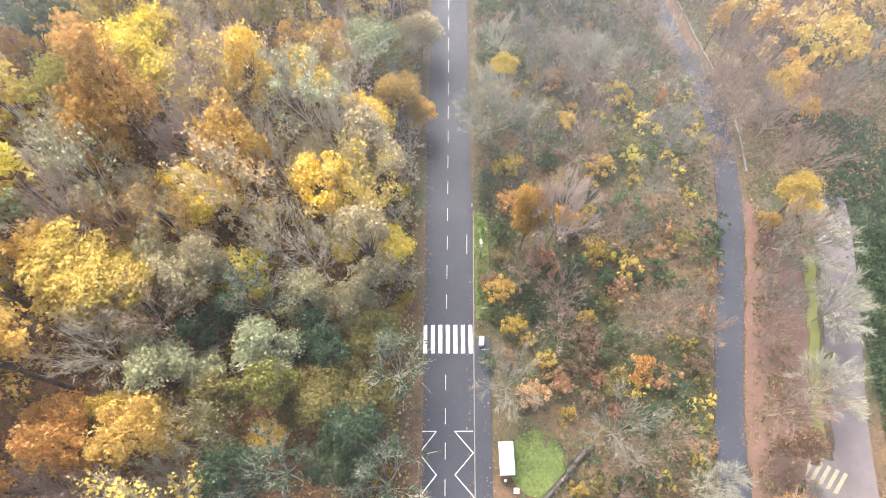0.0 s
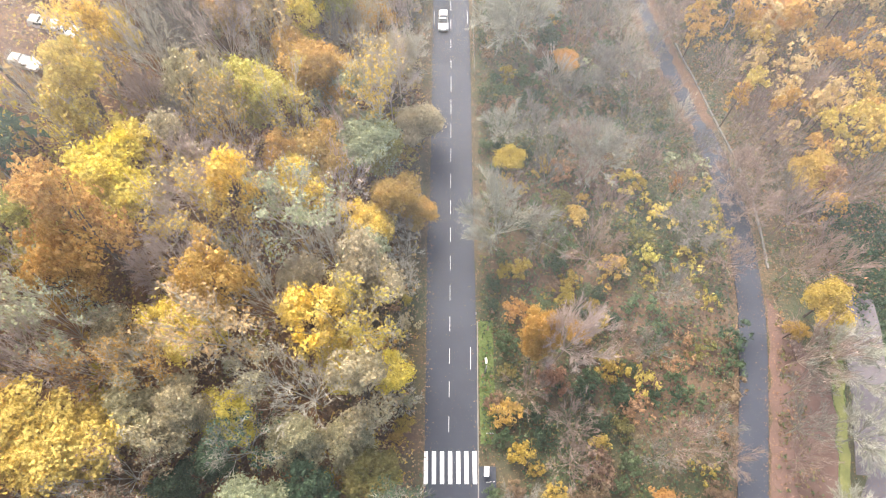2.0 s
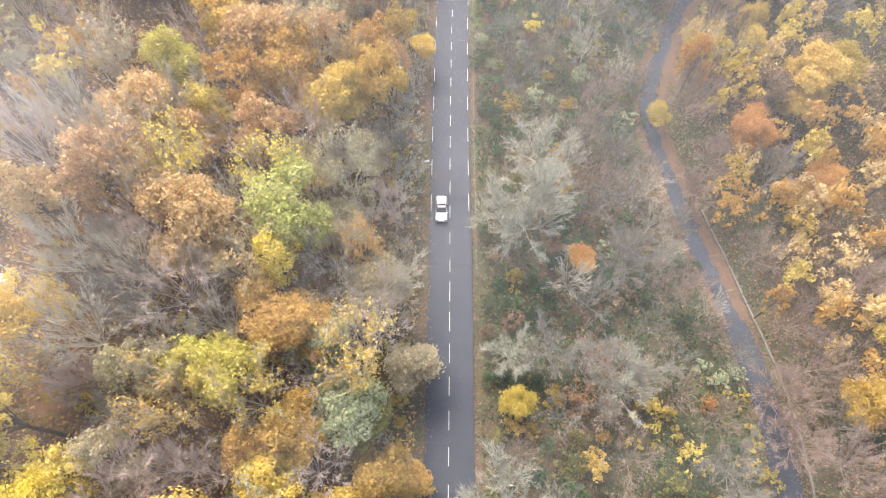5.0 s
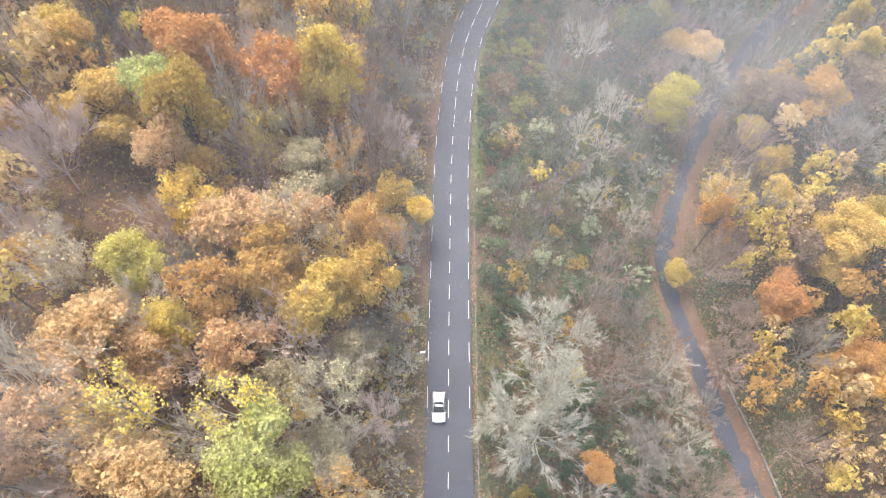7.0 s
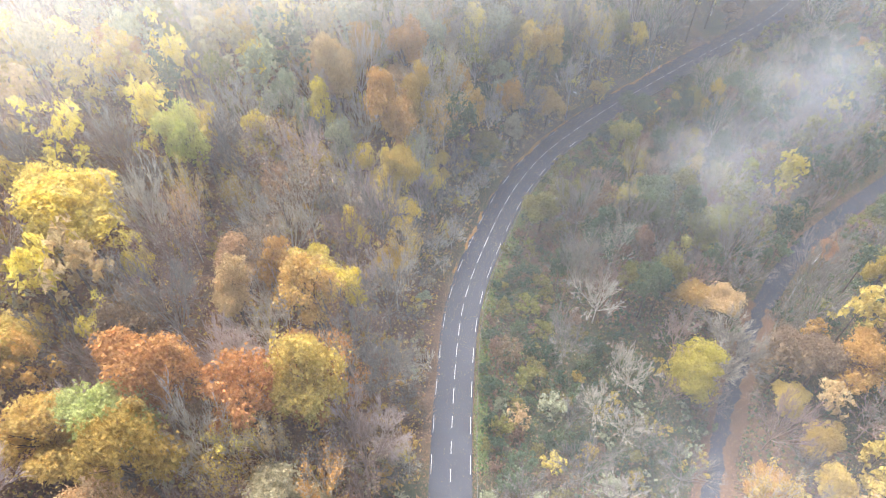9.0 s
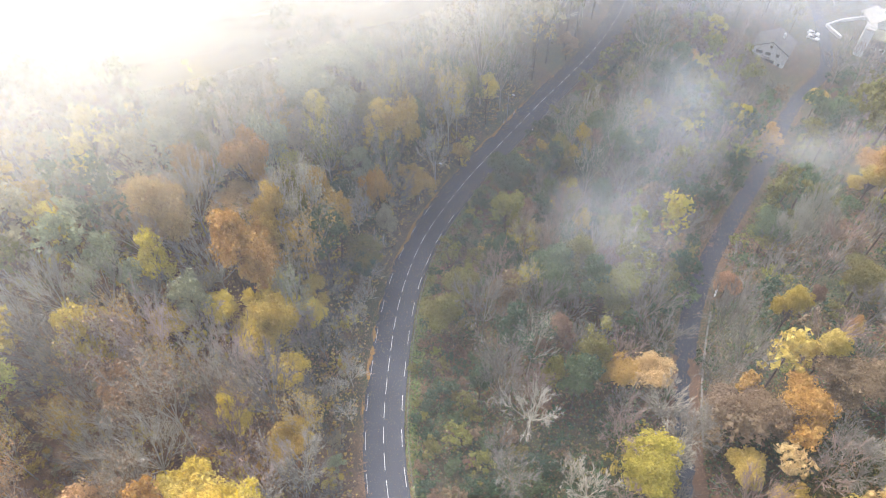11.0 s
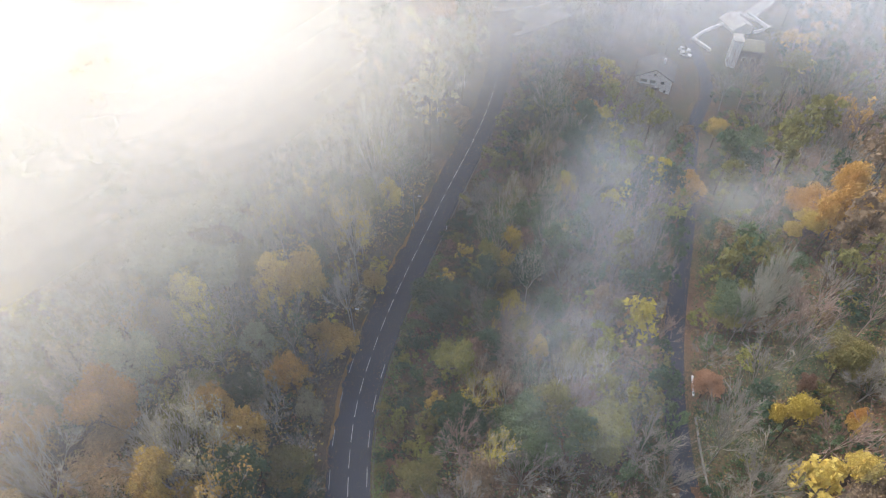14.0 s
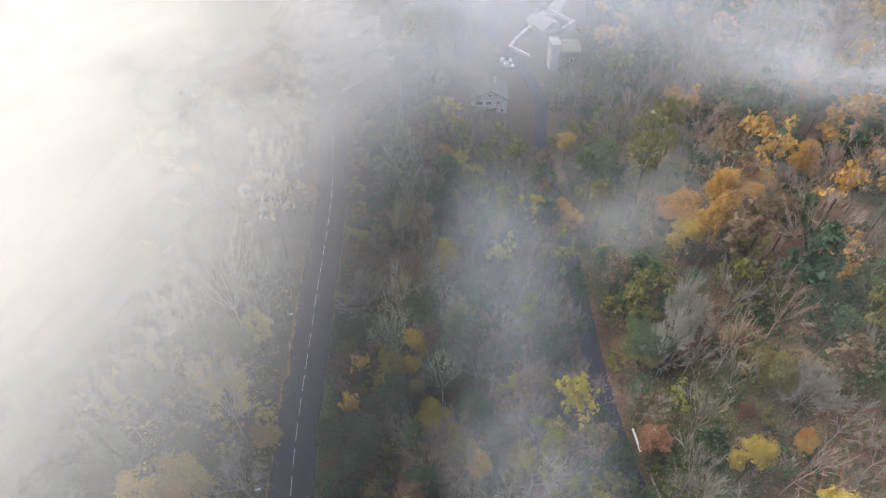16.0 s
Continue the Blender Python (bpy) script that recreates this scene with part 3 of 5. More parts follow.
# fine shapes for the trees that stand out, plainer ones for those between them
MODELS = {"leafy": [], "bare": [], "bush": [], "leafy_plain": [], "bare_plain": [], "half": [], "leafy_big": []}
for k in range(7):
    c, hubs, mid = crown_shape(RNG, 5.0, 15.0, 150, 66, 0.23)
    MODELS["leafy"].append((c, trunk_shape(RNG, 15.0, hubs[::3], mid, 0.26)))
    c, hubs, mid = crown_shape(RNG, 5.0, 15.0, 90, 46, 0.25)
    MODELS["leafy_plain"].append((c, trunk_shape(RNG, 15.0, hubs[::4], mid, 0.26)))
    MODELS["half"].append(half_shape(RNG, 5.0, 15.0, 1500, 0.2))
for k in range(4):
    c, hubs, mid = crown_shape(RNG, 5.0, 15.0, 230, 72, 0.19)
    MODELS["leafy_big"].append((c, trunk_shape(RNG, 15.0, hubs[::6], mid, 0.26)))
for k in range(6):
    t, w = bare_shape(RNG, 5.0, 13.0, (12, 4, 4, 4), 10, 0.8)
    MODELS["bare"].append((w, t))
    t, w = bare_shape(RNG, 5.0, 13.0, (10, 4, 3, 3), 5, 1.1)
    MODELS["bare_plain"].append((w, t))
for k in range(6):
    c, hubs, mid = crown_shape(RNG, 2.2, 3.6, 32, 32, 0.16)
    MODELS["bush"].append((c, trunk_shape(RNG, 3.6, hubs[::4], 1.2, 0.07)))

SHAPES = {}


def shared(kind, k, colour):
    """Crown and trunk meshes, kept once for each shape and colour."""
    key = (kind, k, colour)
    if key not in SHAPES:
        c, t = MODELS[kind][k]
        leaf, wood = (TWIG[colour], TWIG[colour]) if colour in TWIG else (LEAF[colour], TWIG["bare_pale"] if kind == "half" else BARK)
        SHAPES[key] = (tris_mesh("crown", c, len(c) // 3, [leaf]), quads_mesh("trunk", t, len(t) // 4, [wood]))
    return SHAPES[key]


COLOUR_WORDS = {"gold": "golden-yellow", "yellow": "bright yellow", "orange": "orange", "peach": "pale tan-orange", "goldbrown": "brassy brown-gold",
                "lime": "lime-green", "limeyellow": "yellow-green", "palegreen": "silvery pale green", "cream": "faded cream-grey", "olive": "dull olive",
                "olivegreen": "mossy green", "olivegold": "ochre", "yellowolive": "mustard-yellow", "darkgreen": "dark evergreen", "green": "dull green",
                "russet": "faded russet", "brown": "withered brown", "bare_white": "pale whitish", "bare_grey": "grey-brown", "bare_pink": "pinkish-grey", "bare_brown": "dull brown",
                "bare_pale": "straw-grey"}
PLANTED = []


def plant(colour, x, y, height, radius, rng=RNG, fine=True):
    """One tree or bush: foot at x, y, with its height and the crown's radius."""
    low = height < 5.2
    kind = "bare" if colour.startswith("bare") else ("bush" if low else "leafy")
    model = kind if fine or kind == "bush" else kind + "_plain"
    if model == "leafy" and radius > 4.2:
        model = "leafy_big"
    if model == "leafy_plain" and rng.uniform() < 0.5:
        model = "half"
    crown, trunk = shared(model, int(rng.integers(len(MODELS[model]))), colour)
    r0, h0 = {"bare": (5.0, 13.0), "leafy": (5.0, 15.0), "bush": (2.2, 3.6)}[kind]
    if fine and kind != "bush":
        radius *= 1.3 if kind == "leafy" and x < 8 else 1.12
    if kind != "bare":
        height = max(height, radius * (2.2 if kind == "leafy" else 1.5))
    name = {"bare": "bare_tree", "leafy": "tree", "bush": "bush"}[kind]
    ob = new(name)
    z = ground_z(x, y)
    ob.matrix_world = pose(x, y, z, 0, 0, rng.uniform(0, 360)) @ Matrix.Diagonal((radius / r0, radius / r0, height / h0, 1))
    for nm, me in (("crown", crown), ("trunk", trunk)):
        o = new(nm, me)
        o.parent = ob
    word = COLOUR_WORDS[colour]
    label = {"bare": f"leafless tree with {word} branches on the slope", "leafy": f"broad-leaved tree with {word} autumn leaves",
             "bush": f"low bush with {word} autumn leaves"}[kind]
    PLANTED.append((x, y, radius * (1.1 if fine and kind == "leafy" else 0.95), kind))
    return tagged(ob, label, "bush" if kind == "bush" else "tree", {"bare": "bare trees of the wood", "leafy": "leafy trees of the wood", "bush": "bushes of the wood"}[kind])


plant("gold", -37.5, 28.5, 13.7, 5.5)
plant("palegreen", -31.0, 21.2, 13.4, 3.3)
plant("palegreen", -20.5, 23.0, 13.5, 3.3)
plant("palegreen", -27.5, 20.8, 10.1, 2.5)
plant("limeyellow", -43.8, 50.9, 13.4, 3.7)
plant("bare_pink", -30.3, 57.5, 14.6, 5.3)
plant("bare_pink", -30.7, 48.0, 13.1, 4.5)
plant("yellow", -28.9, 40.6, 12.6, 3.5)
plant("yellow", -18.3, 60.2, 13.6, 3.2)
plant("olivegold", -7.1, 61.1, 11.6, 3.1)
plant("gold", -4.2, 60.7, 7.3, 2.3)

plant("yellow", -12.6, 38.6, 11.4, 2.7)
plant("yellow", -7.4, 38.1, 9.3, 2.5)
plant("yellow", -23.6, 32.6, 10.4, 2.9)
plant("cream", -27.7, 32.9, 13.3, 3.1)
plant("cream", -16.9, 29.9, 12.3, 2.9)
plant("orange", -39.2, 15.0, 10.3, 3.1)
plant("yellow", -35.4, 16.5, 9.5, 1.7)
plant("gold", -32.6, 15.8, 8.1, 2.4)
plant("darkgreen", -27.8, 25.4, 10.9, 2.1)
plant("darkgreen", -24.6, 27.3, 10.8, 1.9)
plant("darkgreen", -14.9, 24.5, 11.6, 3.2)
plant("olive", -10.1, 19.0, 9.1, 3.9)
plant("olive", -14.9, 18.6, 10.0, 3.8)
plant("yellow", -20.6, 14.1, 6.9, 1.9)
plant("gold", -41.5, 12.6, 7.0, 2.2)
plant("cream", -32.3, 32.4, 13.0, 2.8)
plant("cream", -11.7, 30.5, 10.6, 3.0)
plant("olive", -9.1, 26.8, 9.6, 3.0)
plant("bare_white", 7.2, 58.6, 14.5, 5.2)

plant("orange", 10.4, 41.4, 17.0, 2.4)

plant("orange", 16.6, 44.7, 7.1, 2.0)

plant("yellowolive", 8.4, 29.9, 3.8, 2.4)

plant("gold", 19.0, 30.7, 3.1, 1.9)

plant("limeyellow", 29.4, 57.5, 4.2, 2.2)

plant("orange", 25.0, 24.0, 4.6, 3.0)

plant("brown", 33.6, 25.1, 3.7, 2.3)

plant("gold", 12.8, 25.2, 3.0, 1.9)

plant("peach", 11.2, 20.2, 4.6, 2.9)

plant("yellowolive", 51.2, 49.0, 8.2, 3.9)

plant("olivegold", 47.2, 45.7, 6.0, 1.7)

plant("orange", 8.7, 48.0, 4.4, 2.6)

plant("gold", 9.8, 53.7, 4.1, 2.1)

plant("bare_white", 52.2, 42.2, 10.6, 4.7)

plant("bare_white", 52.1, 31.6, 10.5, 4.5)

plant("bare_white", 48.8, 21.2, 10.3, 4.3)

plant("bare_white", 32.2, 9.3, 8.8, 3.3)

plant("bare_white", -28.0, 9.4, 10.6, 3.4)
plant("goldbrown", -14.9, 76.4, 12.7, 3.3)
plant("peach", -37.0, 102.4, 14.6, 4.1)
plant("gold", -30.3, 102.9, 13.2, 2.9)
plant("bare_grey", -36.1, 78.5, 12.3, 5.0)
plant("cream", -8.9, 83.2, 11.1, 3.9)
plant("cream", -13.6, 91.3, 9.7, 3.4)
plant("olivegreen", -9.6, 67.5, 10.7, 3.2)
plant("bare_pink", -36.8, 69.2, 11.0, 2.6)
plant("bare_grey", -32.5, 66.1, 11.8, 3.8)
plant("bare_white", 14.0, 108.7, 8.8, 5.2)

plant("orange", 19.6, 91.9, 5.3, 2.4)

plant("gold", 18.6, 105.0, 5.0, 1.8)

plant("bare_white", 8.5, 76.9, 6.7, 3.2)

plant("yellowolive", 8.7, 70.5, 5.3, 2.4)

plant("bare_white", 23.2, 73.1, 8.5, 4.6)

plant("gold", 29.7, 70.0, 3.9, 1.6)

plant("orange", 36.7, 72.2, 4.0, 1.7)

plant("brown", 55.5, 125.6, 8.6, 4.8)
plant("gold", 62.8, 127.0, 10.0, 5.6)
plant("olivegold", 70.5, 130.8, 9.3, 4.3)
plant("orange", 61.2, 107.6, 8.5, 4.5)
plant("yellow", -11.1, 57.0, 10.7, 3.1)
plant("cream", -3.9, 74.1, 8.8, 3.3)

plant("bare_grey", -8.5, 105.6, 10.2, 4.1)
plant("bare_white", 7.3, 97.9, 7.3, 4.2)

plant("limeyellow", -35.3, 110.1, 14.0, 3.0)
plant("bare_grey", -28.0, 111.8, 14.2, 4.6)
plant("peach", -24.8, 116.7, 17.3, 5.0)
plant("gold", -10.5, 123.0, 9.9, 3.5)
plant("bare_pale", -33.6, 104.1, 12.6, 3.7)
plant("peach", -31.7, 99.8, 11.5, 3.5)
plant("peach", -39.3, 100.3, 11.7, 3.9)
plant("bare_pink", -47.5, 123.5, 15.3, 5.5)
plant("bare_white", 13.9, 101.5, 9.5, 4.6)

plant("yellowolive", 40.2, 155.3, 7.8, 5.1)

plant("bare_grey", 26.6, 92.5, 8.0, 3.6)

plant("orange", 51.7, 117.7, 10.5, 4.7)
plant("goldbrown", 60.4, 123.6, 10.3, 4.4)
plant("yellow", 69.6, 128.7, 9.9, 3.7)
plant("goldbrown", 58.1, 107.3, 8.5, 2.9)
plant("gold", 58.0, 144.5, 8.6, 2.9)
plant("brown", 61.6, 156.6, 9.8, 5.2)
plant("brown", 73.6, 155.8, 10.8, 5.5)
plant("orange", -18.9, 144.2, 15.7, 5.4)
plant("cream", -11.1, 103.5, 9.7, 3.1)
plant("gold", -44.6, 132.8, 10.1, 4.5)
plant("cream", -18.1, 128.1, 10.2, 4.4)
plant("goldbrown", 47.6, 137.9, 6.8, 3.2)
plant("gold", 37.6, 123.7, 6.3, 2.4)

plant("peach", -30.3, 163.6, 13.3, 3.1)
plant("yellow", -19.9, 163.8, 13.6, 3.5)
plant("yellow", -7.8, 194.9, 11.8, 3.6)
plant("gold", -0.8, 196.2, 10.0, 2.0)
plant("gold", -15.1, 176.9, 11.6, 1.5)
plant("gold", -9.0, 170.2, 9.6, 3.0)
plant("peach", 48.8, 169.9, 7.2, 4.0)

plant("peach", 11.5, 146.8, 4.4, 2.5)

plant("yellow", 15.8, 139.9, 4.3, 2.4)

plant("yellowolive", 21.6, 142.1, 4.2, 2.1)

plant("bare_grey", -34.8, 133.0, 11.9, 4.1)
plant("gold", 55.9, 136.9, 8.9, 3.6)
plant("brown", 58.2, 159.6, 9.7, 4.9)
plant("orange", -55.8, 202.0, 14.6, 4.5)
plant("peach", -23.2, 211.3, 14.4, 5.1)
plant("peach", -10.2, 210.8, 13.3, 4.6)
plant("palegreen", -16.4, 231.3, 14.0, 4.5)
plant("palegreen", 8.3, 236.6, 16.5, 8.6)
plant("yellow", 39.6, 234.3, 4.5, 2.7)

plant("yellow", -9.8, 189.3, 10.1, 4.0)
plant("gold", -22.2, 191.3, 9.1, 2.6)
plant("yellow", -1.9, 192.5, 9.0, 1.9)
plant("yellow", -15.0, 193.6, 10.1, 2.5)
plant("gold", 24.8, 232.9, 8.8, 1.7)
plant("gold", 36.6, 230.9, 5.4, 2.5)

plant("olivegreen", -15.0, 223.4, 12.8, 4.0)
plant("orange", 22.5, 260.3, 13.7, 3.8)
plant("gold", 33.1, 205.2, 5.0, 1.9)

plant("yellow", 49.2, 225.9, 4.2, 2.2)

plant("yellowolive", 55.1, 213.9, 5.6, 2.9)

plant("goldbrown", 44.2, 171.4, 8.1, 3.8)

plant("green", 40.1, 190.5, 6.9, 5.2)

plant("olivegreen", 50.3, 185.3, 7.9, 5.2)

plant("green", 90.1, 192.6, 9.5, 4.6)
plant("brown", 84.8, 173.9, 8.5, 1.4)
plant("orange", 84.7, 165.7, 9.3, 1.2)
plant("goldbrown", 59.2, 158.9, 9.5, 2.9)
plant("olive", 19.0, 188.3, 7.3, 4.1)

plant("olivegreen", 7.1, 234.4, 14.0, 5.9)
plant("olivegreen", 17.2, 235.4, 13.9, 5.6)
plant("olivegreen", -3.2, 239.2, 13.8, 5.7)
plant("bare_white", -23.9, 196.6, 11.4, 3.1)
plant("bare_white", -18.0, 196.6, 11.6, 3.5)
plant("olive", 8.4, 203.8, 10.8, 3.5)
plant("orange", 136.3, 190.9, 13.4, 5.2)
plant("yellowolive", 118.1, 196.5, 11.9, 4.0)
plant("orange", 113.0, 221.4, 11.2, 4.0)

plant("gold", 95.1, 233.8, 8.3, 2.4)

plant("orange", 108.9, 252.9, 9.1, 3.8)

plant("yellowolive", 109.6, 244.6, 8.4, 2.6)

plant("orange", 152.7, 184.7, 14.3, 4.2)
plant("brown", 162.0, 176.3, 15.0, 4.4)
plant("green", 135.7, 224.6, 12.1, 5.7)
plant("gold", 142.2, 236.2, 9.6, 3.0)

plant("yellow", 195.0, 243.8, 10.7, 3.0)

plant("russet", 77.9, 263.6, 7.7, 3.0)

plant("russet", 74.9, 183.9, 5.6, 2.9)

plant("goldbrown", 128.6, 173.2, 9.2, 1.8)
plant("bare_grey", 65.9, 236.2, 8.8, 5.0)

plant("orange", 72.7, 201.8, 7.1, 1.9)

plant("yellow", 57.4, 214.6, 3.9, 1.7)

plant("gold", 52.8, 215.6, 3.8, 1.5)

plant("gold", 56.4, 229.4, 4.3, 2.4)

plant("olive", 92.6, 172.8, 10.2, 4.6)
plant("bare_grey", 91.9, 167.7, 11.3, 4.9)
plant("bare_pink", -45.9, 111.6, 12.6, 3.9)
plant("bare_pink", -25.0, 144.4, 14.4, 4.9)
plant("bare_grey", -8.4, 149.9, 11.7, 5.0)
plant("bare_pale", -14.0, 100.3, 11.0, 3.9)
plant("bare_pink", -7.8, 96.2, 9.5, 3.0)
plant("brown", -26.5, 87.4, 11.2, 2.8)
plant("bare_pale", -37.8, 84.5, 11.1, 2.9)
plant("yellow", -3.7, 127.7, 7.1, 2.0)

plant("bare_pale", -11.1, 93.2, 9.4, 2.6)
plant("gold", -52.1, 144.1, 11.9, 4.4)
plant("darkgreen", -11.0, 114.8, 7.2, 2.2)
plant("bare_pink", -8.4, 139.9, 10.1, 3.8)
plant("bare_brown", 45.5, 113.8, 9.4, 4.3)
plant("bare_brown", 42.1, 108.0, 8.1, 3.8)

plant("bare_grey", 49.1, 160.2, 11.2, 5.7)

plant("bare_grey", 29.4, 94.9, 8.5, 4.5)

plant("gold", 55.1, 151.2, 7.9, 3.5)
plant("goldbrown", 56.1, 143.5, 7.3, 2.5)
plant("orange", 66.7, 155.5, 9.7, 5.1)
plant("bare_grey", 69.9, 144.9, 11.0, 5.8)
plant("bare_brown", 45.4, 72.3, 10.6, 4.8)

plant("bare_brown", 46.1, 66.3, 9.3, 4.2)

plant("bare_grey", 36.7, 63.0, 8.5, 4.5)

plant("bare_grey", 13.1, 77.8, 8.1, 3.8)

plant("bare_grey", 22.7, 75.4, 8.8, 5.1)

plant("bare_brown", 63.0, 90.2, 11.1, 5.7)
plant("goldbrown", 56.7, 72.1, 9.2, 3.9)

plant("palegreen", -14.4, 75.2, 12.9, 3.7)
plant("palegreen", -10.6, 67.8, 13.0, 4.0)
plant("cream", -17.7, 49.3, 10.3, 2.7)
plant("cream", -34.7, 39.9, 11.2, 2.9)
plant("bare_pale", -7.3, 82.1, 14.3, 4.2)
plant("bare_pink", -26.9, 61.3, 13.4, 3.3)
plant("gold", -16.5, 65.5, 13.7, 3.5)
plant("yellow", 37.6, 231.0, 4.0, 1.9)

plant("gold", 56.7, 211.0, 4.0, 1.8)

plant("yellow", 51.4, 213.8, 3.9, 1.7)

plant("gold", 48.8, 224.7, 4.8, 1.5)

plant("green", 41.3, 193.5, 6.6, 4.7)

plant("darkgreen", 43.2, 219.4, 6.4, 4.3)

plant("darkgreen", 34.1, 199.1, 6.3, 4.2)

plant("olive", 24.2, 194.2, 5.9, 3.5)

plant("darkgreen", 7.8, 217.3, 9.9, 3.6)
plant("olivegreen", 2.7, 219.5, 10.3, 2.7)
plant("limeyellow", -0.6, 225.5, 10.3, 2.6)
plant("olive", -4.4, 215.3, 10.3, 2.8)
plant("goldbrown", 23.6, 220.9, 10.2, 4.0)
plant("darkgreen", 7.6, 202.1, 8.4, 2.6)
plant("palegreen", -15.1, 222.8, 11.4, 3.2)
plant("palegreen", 13.4, 237.8, 12.0, 4.0)
plant("palegreen", -0.6, 237.1, 11.7, 3.7)
plant("palegreen", -6.6, 239.6, 11.6, 3.6)
plant("cream", 9.4, 216.4, 10.1, 2.1)
plant("cream", 15.1, 212.3, 9.2, 2.2)
plant("olivegreen", 90.1, 192.2, 8.1, 3.9)
plant("goldbrown", 124.7, 201.3, 11.7, 5.3)
plant("goldbrown", 84.5, 165.1, 8.4, 1.4)
plant("orange", 82.0, 284.1, 16.6, 8.6)
plant("bare_white", 91.8, 188.7, 15.7, 3.5)
plant("gold", 72.6, 160.8, 17.4, 2.8)

# trees that stand out from the rest
plant("yellow", -36.5, 55.5, 15.0, 4.6)
plant("limeyellow", -24.1, 70.6, 16.6, 3.8)
plant("cream", -9.5, 47.7, 19.7, 3.7)
plant("peach", -28.4, 86.2, 18.0, 4.9)
plant("lime", -18.5, 89.4, 17.7, 4.5)
plant("goldbrown", -18.8, 77.0, 14.6, 4.3)
plant("bare_pink", 14.4, 42.2, 20.0, 4.0)
plant("orange", 11.2, 43.4, 14.5, 2.6, rng=np.random.default_rng(5))
plant("goldbrown", -21.0, 111.3, 16.3, 4.6)
plant("gold", -15.8, 108.0, 15.9, 4.3)
plant("lime", -35.9, 134.6, 19.5, 4.5)
plant("orange", -33.0, 139.2, 22.7, 4.6)
plant("gold", -16.8, 140.9, 24.2, 4.1)
plant("yellow", -49.5, 163.0, 18.3, 6.6)
plant("limeyellow", -39.3, 179.0, 21.5, 3.4)
plant("orange", -6.8, 215.2, 21.6, 3.4)
plant("gold", -4.7, 203.2, 22.3, 2.8)
plant("goldbrown", -9.6, 194.0, 26.9, 3.9)
plant("peach", -19.2, 204.3, 24.5, 3.5)
plant("yellow", -18.8, 159.6, 16.1, 2.7)
plant("yellow", -14.6, 172.9, 15.2, 1.7)
plant("gold", -7.3, 185.3, 19.6, 2.8)
plant("peach", -28.6, 155.1, 17.4, 3.0)
plant("orange", 117.5, 192.5, 25.3, 5.0)
plant("bare_white", 97.0, 189.5, 19.1, 3.7)
plant("yellowolive", 75.4, 171.0, 16.5, 2.8)
plant("bare_white", 11.4, 95.2, 15.0, 5.9)


# ---- things along the road ----
def bus_shelter(x, y):
    root = new("bus_shelter")
    root.matrix_world = pose(x, y, ground_z(x, y) + 0.12, 0, 0, 1.5)
    part("roof", box(1.75, 3.9, 0.14, 0, 0, 2.5, 0.05), PANEL, root, "white flat roof")
    part("roof_rim", box(1.85, 4.0, 0.05, 0, 0, 2.41, 0.02), STEEL, root, "grey metal rim")
    for sx in (-0.78, 0.78):
        for sy in (-1.8, 1.8):
            part("post", box(0.08, 0.08, 2.42, sx, sy, 1.2, 0.015), STEEL, root)
    part("back_pane", box(0.03, 3.5, 1.7, 0.78, 0, 1.35, 0.005), GLASS, root, "dark glass pane")
    part("side_pane", box(1.4, 0.03, 1.7, 0, 1.8, 1.35, 0.005), GLASS, root, "dark glass pane")
    part("bench", box(0.4, 2.6, 0.06, 0.45, 0, 0.48, 0.02), STEEL, root, "grey metal bench")
    return tagged(root, "bus shelter with white flat roof beside the pavement", "bus shelter")


def litter_bin(x, y):
    root = new("litter_bin")
    root.matrix_world = pose(x, y, ground_z(x, y))
    part("body", rod(0.26, 0.29, 0.85, sides=16), DARK, root, "dark round body")
    part("lid", rod(0.2, 0.16, 0.06, Matrix.Translation((0, 0, 0.85)), 16), WHITE, root, "pale round lid")
    return tagged(root, "dark round litter bin beside the bus shelter", "litter bin")


def cabinet(x, y, sx, sy, sz):
    root = new("utility_cabinet")
    root.matrix_world = pose(x, y, ground_z(x, y) + 0.1, 0, 0, -4)
    part("plinth", box(sx + 0.08, sy + 0.08, 0.3, 0, 0, 0.05, 0.01), CONCRETE, root, "grey concrete plinth")
    part("body", box(sx, sy, sz, 0, 0, 0.2 + sz / 2, 0.03), WHITE, root, "white metal body")
    part("lid", box(sx + 0.06, sy + 0.06, 0.06, 0, 0, 0.22 + sz, 0.02), WHITE, root, "white overhanging lid")
    return tagged(root, "white metal utility cabinet beside the pavement", "cabinet")


def road_sign(x, y, high, turn, wide=0.9, tall=0.35):
    root = new("road_sign")
    root.matrix_world = pose(x, y, ground_z(x, y) - 0.1, 0, 0, turn)
    part("post", rod(0.035, 0.035, high), STEEL, root)
    plate = part("plate", box(wide, 0.03, tall, 0, -0.05, high - tall / 2, 0.01), WHITE, root, "white plate")
    for k in range(2):
        part("text_bar", box(wide * 0.7, 0.006, tall * 0.12, 0, -0.069, high - tall * (0.35 + 0.3 * k)), DARK, plate, "dark bar")
    return tagged(root, "white road sign on a grey steel post", "road sign")


def street_lamp(x, y, high, arm, turn, label):
    root = new("street_lamp")
    root.matrix_world = pose(x, y, ground_z(x, y) - 0.1, 0, 0, turn)
    part("pole", rod(0.11, 0.06, high, sides=12), STEEL, root)
    part("arm", rod(0.04, 0.03, arm, Matrix.Translation((0, 0, high - 0.15)) @ pose(0, 0, 0, 80, 0, -90), 8), STEEL, root)
    part("lamp_head", box(0.75, 0.28, 0.13, arm + 0.25, 0, high + 0.02, 0.05), WHITE, root, "pale lamp head")
    return tagged(root, label, "street lamp", "street lamps along the road")


